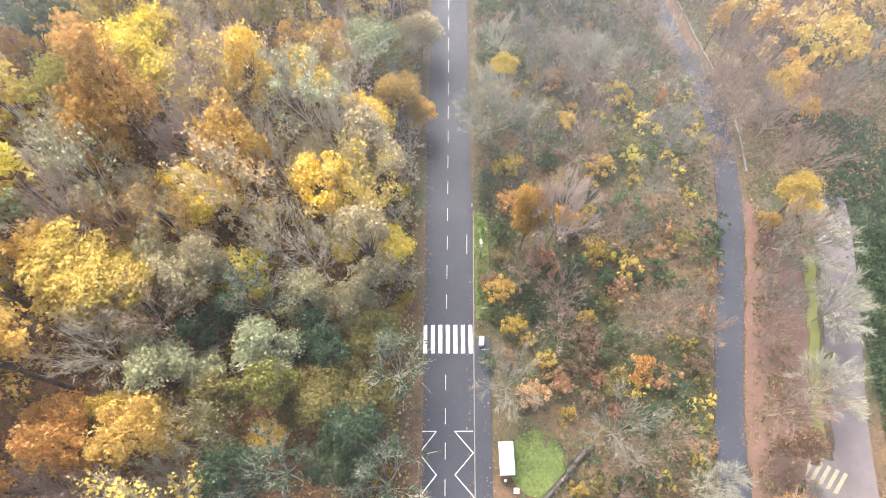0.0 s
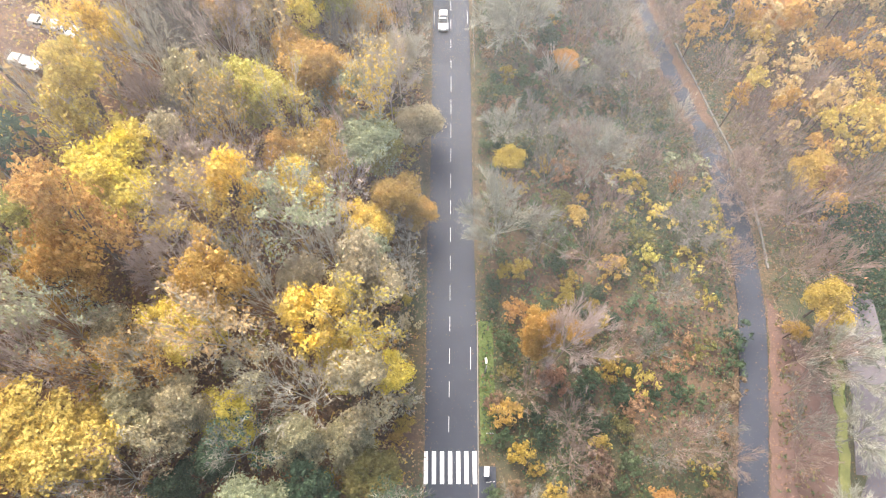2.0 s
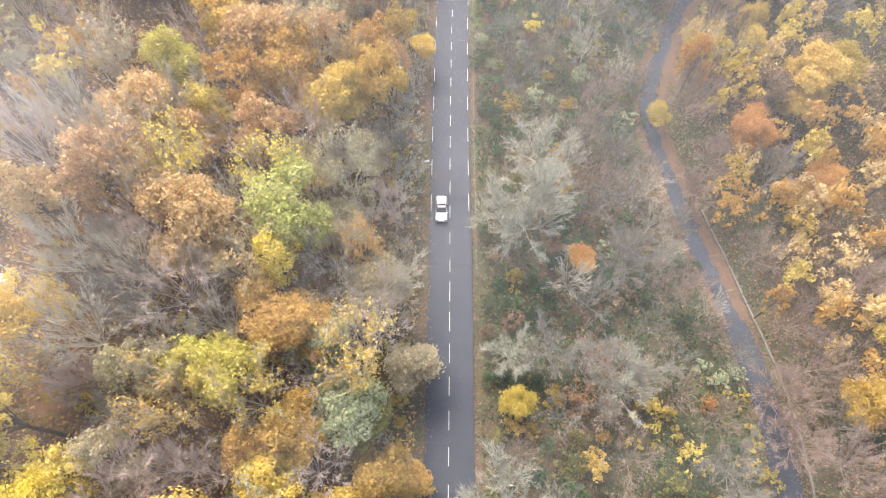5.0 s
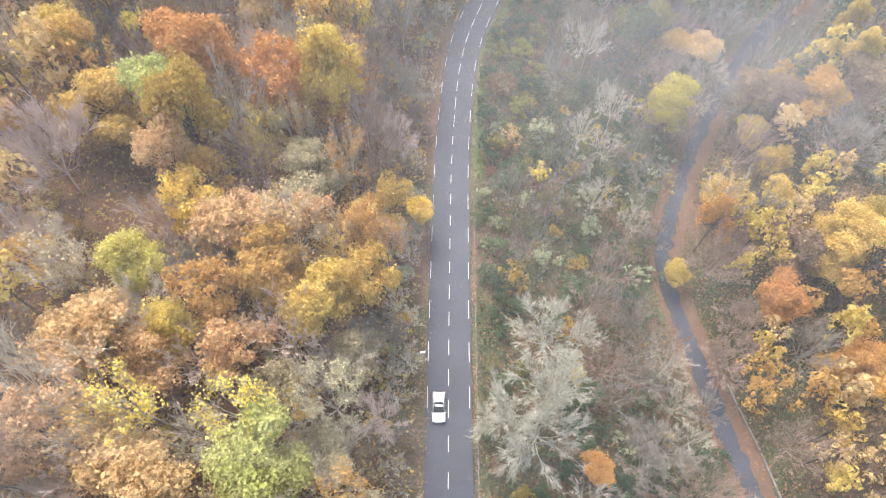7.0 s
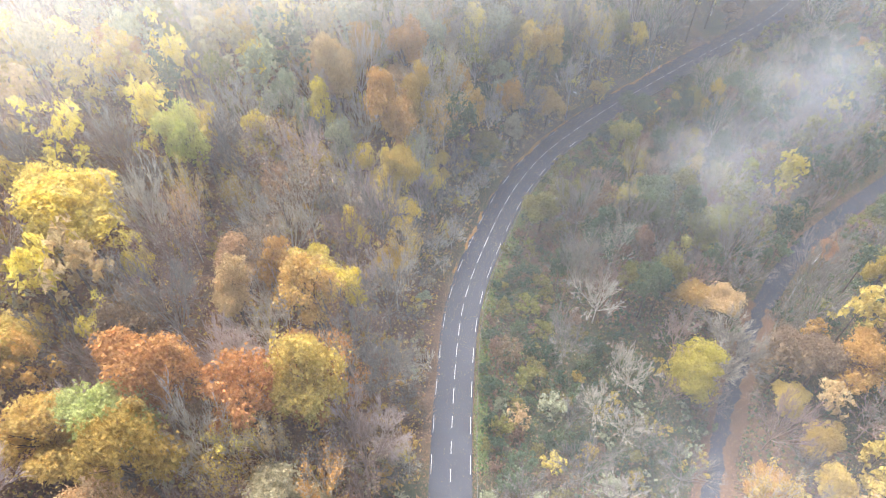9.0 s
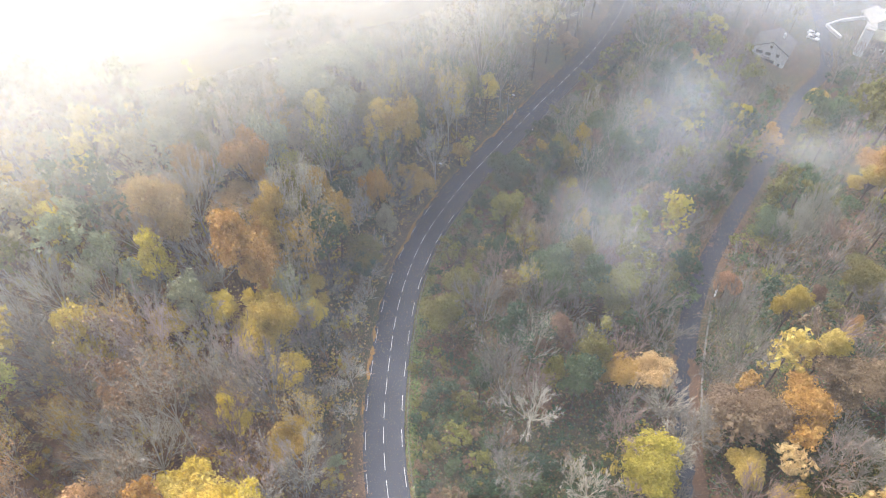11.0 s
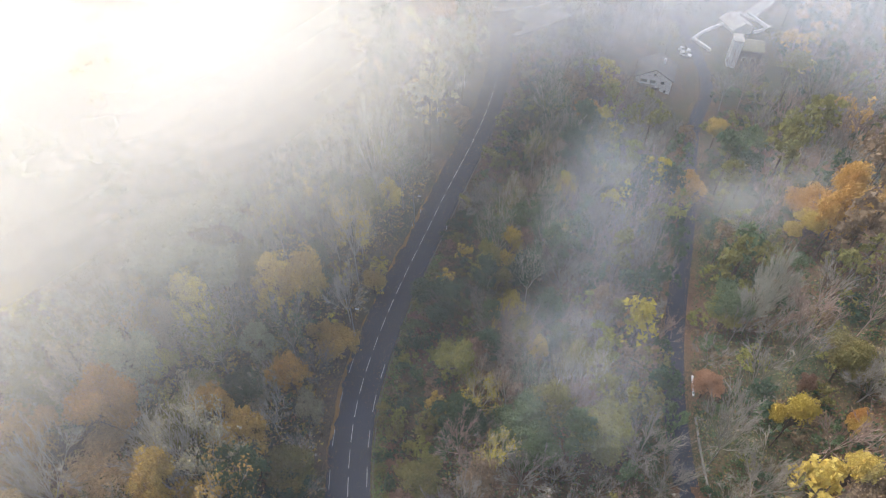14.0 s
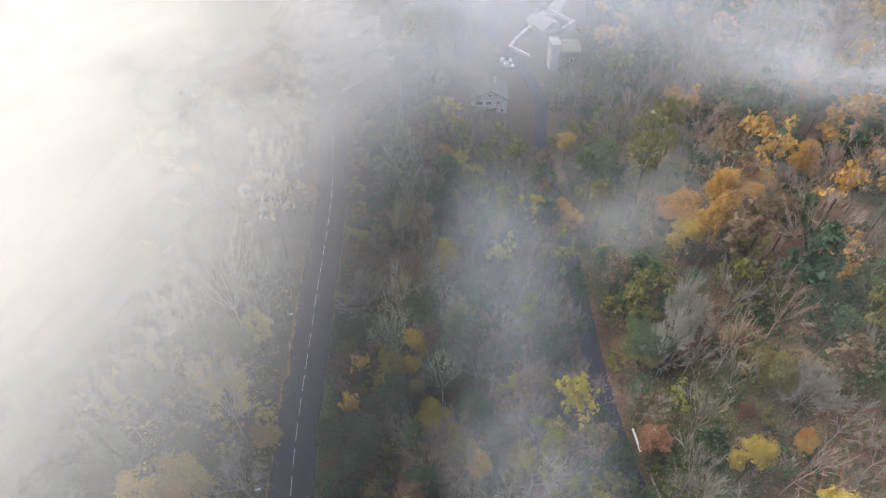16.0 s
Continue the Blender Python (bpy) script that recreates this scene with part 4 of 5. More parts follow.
def marker_post(x, y):
    root = new("marker_post")
    root.matrix_world = pose(x, y, ground_z(x, y) - 0.05, 0, 0, 30)
    part("post", box(0.16, 0.12, 1.05, 0, 0, 0.52, 0.03), WHITE, root, "white plastic post")
    part("reflector", box(0.165, 0.125, 0.16, 0, 0, 0.85, 0.01), BEACON, root, "red reflector band")
    return tagged(root, "white roadside marker post with a red band", "marker post", "marker posts along the road")


def car_body(bm, length, width, high):
    """Closed shell of a small car, lofted from its side outline."""
    outline = [(-0.5, 0.30), (-0.495, 0.50), (-0.44, 0.59), (-0.20, 0.66), (0.02, 0.91), (0.14, 0.985), (0.25, 1.0), (0.43, 0.96), (0.485, 0.66), (0.5, 0.32)]
    rings = []
    for off, tuck in ((-0.5, 0.6), (-0.47, 0.2), (-0.38, 0.0), (0.38, 0.0), (0.47, 0.2), (0.5, 0.6)):
        ring = []
        for y, z in outline:
            lean = 0.12 * max(0.0, z - 0.62) / 0.38
            ring.append(bm.verts.new((off * width * (1 - 2 * lean), y * length * (1 - tuck * 0.12), z * high * (1 - tuck * (0.12 if z > 0.45 else 0.0)))))
        rings.append(ring)
    for a, b in zip(rings[:-1], rings[1:]):
        for i in range(len(outline) - 1):
            bm.faces.new((a[i], a[i + 1], b[i + 1], b[i]))
    bm.faces.new(rings[0][::-1])
    bm.faces.new(rings[-1])
    bm.faces.new([r[0] for r in rings])
    bm.faces.new([r[-1] for r in rings][::-1])
    bmesh.ops.recalc_face_normals(bm, faces=bm.faces)
    bmesh.ops.bevel(bm, geom=list(bm.edges), offset=0.045, segments=2, affect="EDGES")
    return bm


def pane(wide0, wide1, foot, head):
    """A sloping pane of glass whose width changes from its foot to its head, both given as y and z."""
    bm = bmesh.new()
    rows = []
    for up in (0.0, 0.03):
        rows.append([bm.verts.new((s * w / 2, y, z + up)) for s, w, (y, z) in ((-1, wide0, foot), (1, wide0, foot), (1, wide1, head), (-1, wide1, head))])
    bm.faces.new(rows[0][::-1])
    bm.faces.new(rows[1])
    for i in range(4):
        j = (i + 1) % 4
        bm.faces.new((rows[0][i], rows[0][j], rows[1][j], rows[1][i]))
    bmesh.ops.recalc_face_normals(bm, faces=bm.faces)
    bmesh.ops.bevel(bm, geom=list(bm.edges), offset=0.008, segments=1, affect="EDGES")
    return bm


def car(x, y, turn, paint, label, raised=0.05):
    """A small hatchback; its nose points along its own -y."""
    root = new("car")
    L, W, H = 4.1, 1.70, 1.47
    root.matrix_world = pose(x, y, ground_z(x, y) + raised, 0, 0, turn)
    body = part("body", car_body(bmesh.new(), L, W, H), paint, root, "painted body shell")
    for f in body.data.polygons:
        f.use_smooth = True
    part("windscreen", pane(W * 0.84, W * 0.68, (-L * 0.195, H * 0.675), (L * 0.115, H * 0.975)), GLASS, root, "grey windscreen")
    part("rear_window", pane(W * 0.66, W * 0.74, (L * 0.442, H * 0.93), (L * 0.486, H * 0.70)), GLASS, root, "dark rear window")
    for s in (-1, 1):
        part("side_window", box(0.03, 1.7, 0.32, s * W * 0.445, 0.1, H * 0.82, 0.01, turn=Matrix.Rotation(radians(-s * 14), 4, "Y")), GLASS, root, "dark side window")
        part("mirror", box(0.16, 0.1, 0.12, s * (W / 2 + 0.06), -0.75, H * 0.66, 0.03), paint, root)
        part("headlight", box(0.32, 0.16, 0.12, s * W * 0.36, -L * 0.482, H * 0.5, 0.03), GLASS, root, "headlight")
        part("tail_light", box(0.2, 0.1, 0.22, s * W * 0.4, L * 0.478, H * 0.56, 0.03), BEACON, root, "red tail light")
        for wy in (-1.28, 1.28):
            tyre = part("wheel", rod(0.31, 0.31, 0.2, Matrix.Translation((s * (W / 2 - 0.1) - 0.1, wy, 0.31)) @ Matrix.Rotation(radians(90), 4, "Y"), 18), DARK, root, "black tyre")
            part("rim", rod(0.19, 0.18, 0.03, Matrix.Translation((s * (W / 2 + 0.005) - (0.03 if s < 0 else 0), wy, 0.31)) @ Matrix.Rotation(radians(90), 4, "Y"), 14), STEEL, tyre, "silver rim")
    return tagged(root, label, "car")


def house(x, y, turn, wide, deep, eaves, ridge, label, windows=True, roof_mat=None):
    """A house with a gable front towards its own -y."""
    root = new("house")
    z = min(ground_z(x, y), ground_z(x + 4, y - 3))
    root.matrix_world = pose(x, y, z - 0.2, 0, 0, turn)
    bm = bmesh.new()
    w, d = wide / 2, deep / 2
    front = [bm.verts.new(p) for p in ((-w, -d, -1), (w, -d, -1), (w, -d, eaves), (0, -d, ridge), (-w, -d, eaves))]
    back = [bm.verts.new((v.co.x, d, v.co.z)) for v in front]
    bm.faces.new(front)
    bm.faces.new(back[::-1])
    for i in range(5):
        j = (i + 1) % 5
        bm.faces.new((front[i], back[i], back[j], front[j]))
    bmesh.ops.recalc_face_normals(bm, faces=bm.faces)
    wall = part("wall", bm, WHITE if windows else RENDERED, root, "pale rendered walls")
    slope = math.atan2(ridge - eaves, w)
    run = math.hypot(ridge - eaves, w) + 0.7
    for s in (-1, 1):
        slab = box(run, deep + 1.2, 0.22, 0, 0, 0, 0.03)
        bmesh.ops.transform(slab, matrix=Matrix.Translation((s * (w / 2 + 0.22), 0, (eaves + ridge) / 2 + 0.02)) @ Matrix.Rotation(s * slope, 4, "Y"), verts=slab.verts)
        part("roof", slab, roof_mat or ROOF, root, "weathered grey roof slope")
    part("chimney", box(0.7, 0.7, 1.6, w * 0.35, d * 0.2, ridge + 0.1, 0.04), RENDERED, root, "pale chimney")
    if windows:
        for wx, wz, ww, wh in ((-w * 0.55, eaves * 0.78, w * 0.42, 1.1), (-w * 0.05, eaves * 0.78, w * 0.35, 1.1), (w * 0.5, eaves * 0.8, 1.1, 1.1), (0, ridge * 0.8, 0.8, 0.9), (w * 0.72, eaves * 0.3, 0.8, 0.9)):
            win = part("window", box(ww, 0.14, wh, wx, -d - 0.02, wz, 0.02), WHITE, root, "white-framed window")
            part("pane", box(ww - 0.16, 0.05, wh - 0.16, wx, -d - 0.085, wz, 0.005), GLASS, win, "dark pane")
        part("garage_opening", box(w * 0.75, 0.1, 2.3, 0.05 * w, -d - 0.02, 1.25, 0.02), GLASS, root, "dark garage opening")
        part("balcony", box(w * 1.1, 1.3, 0.2, -w * 0.38, -d - 0.6, eaves * 0.56, 0.03), CONCRETE, root, "concrete balcony")
    return tagged(root, label, "house")


def low_wall(name, points, wide, high, mat, label, category, base=None):
    """A low wall or kerb along a few points on the ground."""
    bm = bmesh.new()
    for (x1, y1), (x2, y2) in zip(points[:-1], points[1:]):
        n = max(1, int(math.hypot(x2 - x1, y2 - y1) / 3))
        for k in range(n):
            ax, ay = x1 + (x2 - x1) * k / n, y1 + (y2 - y1) * k / n
            bx, by = x1 + (x2 - x1) * (k + 1) / n, y1 + (y2 - y1) * (k + 1) / n
            za, zb = (ground_z(ax, ay), ground_z(bx, by)) if base is None else (base, base)
            length = math.hypot(bx - ax, by - ay)
            m = Matrix.Rotation(math.atan2(by - ay, bx - ax), 4, "Z") @ Matrix.Rotation(-math.atan2(zb - za, length), 4, "Y")
            box(length + 0.02, wide, high + 0.6, (ax + bx) / 2, (ay + by) / 2, (za + zb) / 2 + high / 2 - 0.3, 0.0, bm, m)
    me = bpy.data.meshes.new(name)
    bm.to_mesh(me)
    bm.free()
    me.materials.append(mat)
    return tagged(new(name, me), label, category)


def fallen_trunk(x1, y1, x2, y2, thick):
    root = new("fallen_trunk")
    z1, z2 = ground_z(x1, y1) + thick * 0.8, ground_z(x2, y2) + thick * 0.9
    rng = np.random.default_rng(5)
    a, b = np.array([x1, y1, z1]), np.array([x2, y2, z2])
    pts = [a + (b - a) * u + rng.normal(0, 0.08, 3) for u in np.linspace(0, 1, 7)]
    v = limb_quads(list(zip(pts[:-1], pts[1:])), [(thick * (0.75 + 0.05 * k), thick * (0.8 + 0.05 * k)) for k in range(6)], 9)
    o = new("trunk", quads_mesh("trunk", v, len(v) // 4, [WET_BARK]))
    o.parent = root
    stubs, rad = [], []
    for k in range(9):
        p = pts[int(rng.integers(2, 7))]
        stubs.append((p, p + rng.normal(0, 1.0, 3) * (1, 1, 0.5) + (0.6, 0.5, 0.4)))
        rad.append((0.12, 0.04))
    v = limb_quads(stubs, rad, 5)
    o = new("broken_branch", quads_mesh("broken_branch", v, len(v) // 4, [WET_BARK]))
    o.parent = root
    return tagged(root, "dark fallen tree trunk lying across the grass", "fallen trunk")


def guard_rail(off, y0, y1):
    """A light steel rail on posts along the road's outer edge."""
    root = new("guard_rail")
    pts = MAIN_LINE[(MAIN_LINE[:, 1] > y0) & (MAIN_LINE[:, 1] < y1)]
    z = np.interp(pts[:, 1], *MAIN_Z)
    ribbon("rail", pts, z + 0.72, off - 0.03, off + 0.03, 0.22, RAIL, root)
    d = np.gradient(pts, axis=0)
    d /= np.linalg.norm(d, axis=1)[:, None]
    me = bpy.data.meshes.new("post")
    bm = box(0.09, 0.09, 1.1, 0, 0, 0.15, 0.01)
    bm.to_mesh(me)
    bm.free()
    me.materials.append(RAIL)
    for p, q, h in list(zip(pts, d, z))[::2]:
        o = new("post", me)
        o.parent = root
        o.matrix_basis = pose(p[0] + q[1] * (off + 0.1), p[1] - q[0] * (off + 0.1), h)
    return tagged(root, "light galvanised steel guard rail along the road", "guard rail")


bus_shelter(7.1, 12.6)
litter_bin(7.0, 10.1)
cabinet(8.3, 8.9, 0.55, 0.6, 1.0)
cabinet(4.45, 27.6, 0.55, 1.15, 1.15)
road_sign(4.85, 26.4, 2.0, 5, 1.0, 0.3)
road_sign(5.0, 32.2, 1.5, 0, 1.0, 0.3)
street_lamp(4.6, 40.0, 4.4, 0.4, 95, "short grey street lamp with a pale head")
street_lamp(-3.5, 105.4, 3.7, 0.35, 10, "short grey street lamp with a pale head")
street_lamp(28.9, 224.6, 8.0, 0.9, -40, "tall grey street lamp with a pale head")
street_lamp(52.4, 242.5, 8.0, 0.9, -40, "tall grey street lamp with a pale head")
for px, py in ((24.6, 222.2), (57.2, 237.7), (51.6, 242.2), (55.2, 244.6), (3.6, 48.0)):
    marker_post(px, py)
car(-0.75, 99.0, 0, WHITE, "white hatchback driving along the road", raised=0.27)
SILVER = two_scale("silver_paint", (0.55, 0.56, 0.58), (0.66, 0.67, 0.69), 0.6, 0.3, 0.0, metal=0.3, speck=(0.55, 0.56, 0.57))
BLUE = two_scale("dark_blue_paint", (0.05, 0.06, 0.09), (0.07, 0.08, 0.12), 0.6, 0.3, 0.0)
car(-52.1, 80.9, 80, SILVER, "silver car parked on the yard among trees")
car(-49.9, 80.6, 72, WHITE, "white car parked on the yard among trees")
car(-52.8, 74.4, 75, WHITE, "white car parked under the bare trees")
car(-56.7, 64.7, 88, BLUE, "dark blue car parked on the yard")
house(-76.5, 146, 62, 9, 12, 5.2, 8.2, "white house with a pale roof among bare trees", False)
house(-54.3, 88.7, 25, 4.4, 6.0, 2.6, 3.6, "small pale outbuilding with a light roof", False, CONCRETE)
house(154.0, 268.5, -52, 10.5, 9.5, 5.4, 8.2, "white chalet house with a grey gabled roof")
car(179.0, 277.0, 30, WHITE, "white car parked beside the garden wall")
car(181.5, 279.6, 40, WHITE, "white car parked beside the garden wall")
fallen_trunk(11.2, 7.2, 18.4, 14.4, 0.52)
guard_rail(3.75, 88, 262)

# pale walls and the ramp of the property on the far slope
low_wall("garden_wall", ((226.0, 291.0), (191.0, 284.0), (189.0, 275.0)), 0.8, 1.0, WHITE, "white garden wall on the far slope", "wall")
low_wall("garden_wall", ((228.0, 289.0), (227.5, 278.5), (219.0, 279.0)), 0.7, 1.0, WHITE, "white terrace wall on the far slope", "wall")
def tower_house(x, y, foot, top, turn):
    """A tall narrow stair tower with a wing behind it and walled terraces on the wing's roof."""
    root = new("tower_house")
    root.matrix_world = pose(x, y, foot, 0, 0, turn)
    h = top - foot
    part("stair_tower", box(2.8, 5.0, h + 1, 0, 2.5, (h - 1) / 2, 0.05), WHITE, root, "tall white stair tower")
    part("wing_wall", box(7.0, 7.0, h - 3.0, 4.9, 4.6, (h - 4.0) / 2, 0.05), ROOF, root, "dull grey-brown side walls")
    for k, tilt in ((-1, -24), (1, 24)):
        slab = box(7.6, 4.3, 0.22, 0, 0, 0, 0.03)
        bmesh.ops.transform(slab, matrix=Matrix.Translation((4.9, 4.6 + k * 1.9, h - 2.1)) @ Matrix.Rotation(radians(-tilt), 4, "X"), verts=slab.verts)
        part("roof", slab, OCHRE_PAINT, root, "dull weathered roof slope")
    part("tower_cap", box(3.2, 5.4, 0.3, 0, 2.5, h + 0.1, 0.04), STONE, root, "pale flat tower roof")
    for k in range(2):
        win = part("window", box(1.4, 0.12, 1.2, 3.4 + 2.6 * k, 1.07, h * 0.5, 0.02), WHITE, root, "white-framed window")
        part("pane", box(1.2, 0.05, 1.0, 3.4 + 2.6 * k, 1.0, h * 0.5, 0.005), GLASS, win, "dark pane")
    return tagged(root, "tall white stair tower with a dull grey wing", "house")


tower_house(187.0, 264.6, -28.5, -16.0, -48)
house(216.0, 285.0, -20, 8.0, 9.0, 3.0, 5.0, "low pale house beside the white terrace walls", False, STONE)
low_wall("paved_drive", ((226.0, 287.5), (243.0, 292.0), (262.0, 297.0)), 4.5, 0.35, STONE, "pale paved drive on the far slope", "drive")
# beside the lower lane
for y0, y1, mat in ((56, 106, CONCRETE), (160, 186, CONCRETE), (186, 192, WHITE)):
    p = LOW_LINE[(LOW_LINE[:, 1] > y0) & (LOW_LINE[:, 1] < y1)]
    q = np.gradient(p, axis=0)
    q /= np.linalg.norm(q, axis=1)[:, None]
    low_wall("roadside_wall", [(a[0] + b[1] * 3.3, a[1] - b[0] * 3.3) for a, b in list(zip(p, q))[::2]], 0.3, 0.35, mat, "low pale wall beside the lower lane", "wall")


# ---- ground cover: grass, drifted leaves, brambles ----
def cover(name, x, y, size, lift, colours, mats, label, category, seed, upright=0.8):
    """Loose sprays strewn over the ground, one face each."""
    rng = np.random.default_rng(seed)
    z = land(x, y) + lift * rng.uniform(0.1, 1.0, len(x))
    n = len(x)
    up = np.tile((0.0, 0.0, 1.0), (n, 1))
    v = sprays(rng, np.stack([x, y, z], 1), up, size, upright)
    ob = new(name, tris_mesh(name, v, n, mats, colours))
    return tagged(ob, label, category, kind="stuff")


def lay_cover():
    rng = np.random.default_rng(41)
    kinds = [LEAF[k] for k in ("brown", "russet", "green", "olive", "darkgreen", "goldbrown")] + [GRASS, LEAF["gold"], LEAF["peach"]]
    # brambles and ferns under the trees
    x, y = rng.uniform(-68, 125, 340000), rng.uniform(0, 255, 340000)
    tone = np.array([0.5 + 0.5 * math.sin(a * 0.13 + 2 * math.sin(b * 0.07)) * math.cos(b * 0.11 + math.sin(a * 0.09)) for a, b in zip(x[::8], y[::8])]).repeat(8)[:len(x)]
    x, y = x[::8].repeat(8) + rng.normal(0, 0.7, len(x)), y[::8].repeat(8) + rng.normal(0, 0.7, len(x))
    d, e = beside(MAIN_LINE, x, y)[0], beside(LOW_LINE, x, y)[0]
    ok = (np.abs(d) > 4.3) & (np.abs(e) > 3.0) & ~((x > 48) & (x < 70) & (y < 52)) & (np.hypot(x - 11, y - 12) > 3.6) & ~((x < 9) & (x > 3) & (y < 29))
    x, y, tone, d, e = x[ok], y[ok], tone[ok], d[ok], e[ok]
    u = rng.uniform(size=len(x))
    east = (d > 0) & (e < 0)
    lush = (east & (tone > 0.1)) | ((e > 0) & (y > 140) & (tone > 0.15))
    col = np.where(lush, np.select([u < 0.35, u < 0.5, u < 0.85], [2, 3, 4], 0), np.where(east | (e > 0), np.select([u < 0.5, u < 0.62, u < 0.8], [0, 1, 3], 2), np.select([u < 0.32, u < 0.5, u < 0.72, u < 0.80, u < 0.94], [0, 1, 5, 7, 8], 3)))
    some = rng.uniform(size=len(x)) < np.where(east | (e > 0), 0.95, 0.85)
    cover("undergrowth", x[some], y[some], 0.27, 1.3, col[some], kinds, "brambles, ferns and seedlings among fallen leaves", "undergrowth", 42)
    # drifts of leaves along the roads
    xs, ys, c = [], [], []
    for line, off, spread, count in ((MAIN_LINE, -3.25, 0.45, 9000), (MAIN_LINE, 3.5, 0.4, 5000), (LOW_LINE, -2.3, 0.6, 12000), (LOW_LINE, 2.4, 0.7, 15000), (MAIN_LINE, 5.6, 0.4, 1500)):
        p = line[(line[:, 1] > 0) & (line[:, 1] < 270)]
        q = np.gradient(p, axis=0)
        q /= np.linalg.norm(q, axis=1)[:, None]
        i = rng.integers(0, len(p), count)
        o = off + rng.normal(0, spread, count)
        xs.append(p[i, 0] + q[i, 1] * o + rng.normal(0, 1, count) * q[i, 0])
        ys.append(p[i, 1] - q[i, 0] * o + rng.normal(0, 1, count) * q[i, 1])
        c.append(np.where(rng.uniform(size=count) < 0.75, 0, 1))
    cover("fallen_leaves", np.concatenate(xs), np.concatenate(ys), 0.13, 0.34, np.concatenate(c), kinds, "drifts of brown and orange leaves along the road edges", "leaves", 43, 0.3)
    # grass: the lawn at the shelter, the verge on the bend, the strip beside the lot
    n = 16000
    a, r = rng.uniform(0, 2 * math.pi, n), np.sqrt(rng.uniform(0, 1, n))
    gx, gy = [11.2 + 3.6 * r * np.cos(a)], [12.2 + 4.0 * r * np.sin(a)]
    p = MAIN_LINE[(MAIN_LINE[:, 1] > 140) & (MAIN_LINE[:, 1] < 236)]
    q = np.gradient(p, axis=0)
    q /= np.linalg.norm(q, axis=1)[:, None]
    i = rng.integers(0, len(p), n)
    o = rng.uniform(3.3, 5.4, n)
    gx.append(p[i, 0] + q[i, 1] * o + rng.normal(0, 1, n) * q[i, 0])
    gy.append(p[i, 1] - q[i, 0] * o + rng.normal(0, 1, n) * q[i, 1])
    t = rng.uniform(0, 1, n)
    gx.append(47.3 + 8.2 * t + rng.uniform(-0.8, 0.8, n))
    gy.append(4 + 46 * t)
    t = rng.uniform(0, 1, 8000)
    gx.append(4.6 + rng.uniform(-0.7, 1.2, 8000))
    gy.append(31 + 16 * t)
    gx, gy = np.concatenate(gx), np.concatenate(gy)
    mx, my = rng.uniform(59.5, 74, 22000), rng.uniform(-2, 70, 22000)
    cover("meadow", mx, my, 0.32, 0.5, np.where(rng.uniform(size=22000) < 0.8, 4, 2), kinds, "dark green rough meadow beside the lot", "meadow", 45)
    cover("grass", gx, gy, 0.16, 0.16, np.full(len(gx), 6), kinds, "short green and yellowing grass", "grass", 44, 0.9)


def gravel_lot():
    """The open gravel strip east of the lower lane, with worn pale hatching."""
    line = smooth_line((49.6, 52.5, 56.0, 58.5), (-8, 18, 40, 54))
    z = land(line[:, 0], line[:, 1]) + 0.12
    lot = tagged(ribbon("gravel_lot", line, z, -0.6, 4.6, 0.5, GRAVEL), "bare grey gravel strip beside the wood", "gravel lot", kind="structure")
    pad = smooth_line((45.6, 47.6), (-2, 13))
    pad_z = land(pad[:, 0], pad[:, 1]) + 0.16
    yard = tagged(ribbon("paved_pad", pad, pad_z, -1.4, 4.2, 0.5, GRAVEL), "grey paved pad with worn pale hatching", "paved pad", kind="structure")
    for k in range(6):
        x, y = 45.9 + 0.95 * k, 11.9 - 0.45 * k
        marking("hatch_stroke", 3.61, 0.5, x, y, float(np.interp(y, pad[:, 1], pad_z)) + 0.03, radians(-40), yard, OCHRE_PAINT)


def litter_patch(name, west, east, y0, y1, mat, lift, label, category):
    """A sheet laid over the ground between two lines, given as x at two heights of y."""
    ys, u = np.linspace(y0, y1, 34), np.linspace(0, 1, 8)
    a, b = np.interp(ys, *west), np.interp(ys, *east)
    wave = 0.25 * np.sin(ys * 1.3) + 0.2 * np.sin(ys * 2.9 + 1)
    slim = np.clip(np.minimum(ys - y0, y1 - ys) / 14, 0.02, 1)
    gx = (a + wave * slim)[:, None] + ((b - a) * slim)[:, None] * u
    gy = np.repeat(ys[:, None], 8, 1)
    gz = land(gx.ravel(), gy.ravel()) + lift
    faces = [(j * 8 + i, j * 8 + i + 1, j * 8 + i + 9, j * 8 + i + 8) for j in range(33) for i in range(7)]
    ob = new(name, mesh_of(name, np.stack([gx.ravel(), gy.ravel(), gz], 1).tolist(), faces, [mat], smooth=True))
    return tagged(ob, label, category, kind="structure")


low_edge = LOW_LINE[(LOW_LINE[:, 1] > -10) & (LOW_LINE[:, 1] < 80)]
litter_patch("leaf_litter_strip", (low_edge[:, 1], low_edge[:, 0] + 2.3), ((0, 50), (46.2, 54.6)), 0, 52, RED_LITTER, 0.2, "reddish leaf litter between lane and lot", "leaf litter")
litter_patch("grass_strip", ((0, 50), (46.3, 54.8)), ((0, 50), (47.8, 56.2)), 0, 52, STRAW_GRASS, 0.24, "strip of yellow-green grass beside the lot", "grass")
gravel_lot()
lay_cover()
slab = tagged(new("tactile_paving", mesh_of("tactile_paving", [(x, y, z) for z in (0, 0.05) for x, y in ((-0.35, -0.95), (0.35, -0.95), (0.35, 0.95), (-0.35, 0.95))], [(0, 3, 2, 1), (4, 5, 6, 7), (0, 1, 5, 4), (1, 2, 6, 5), (2, 3, 7, 6), (3, 0, 4, 7)], [STONE])), "pale paving slab at the crossing", "paving", kind="structure")
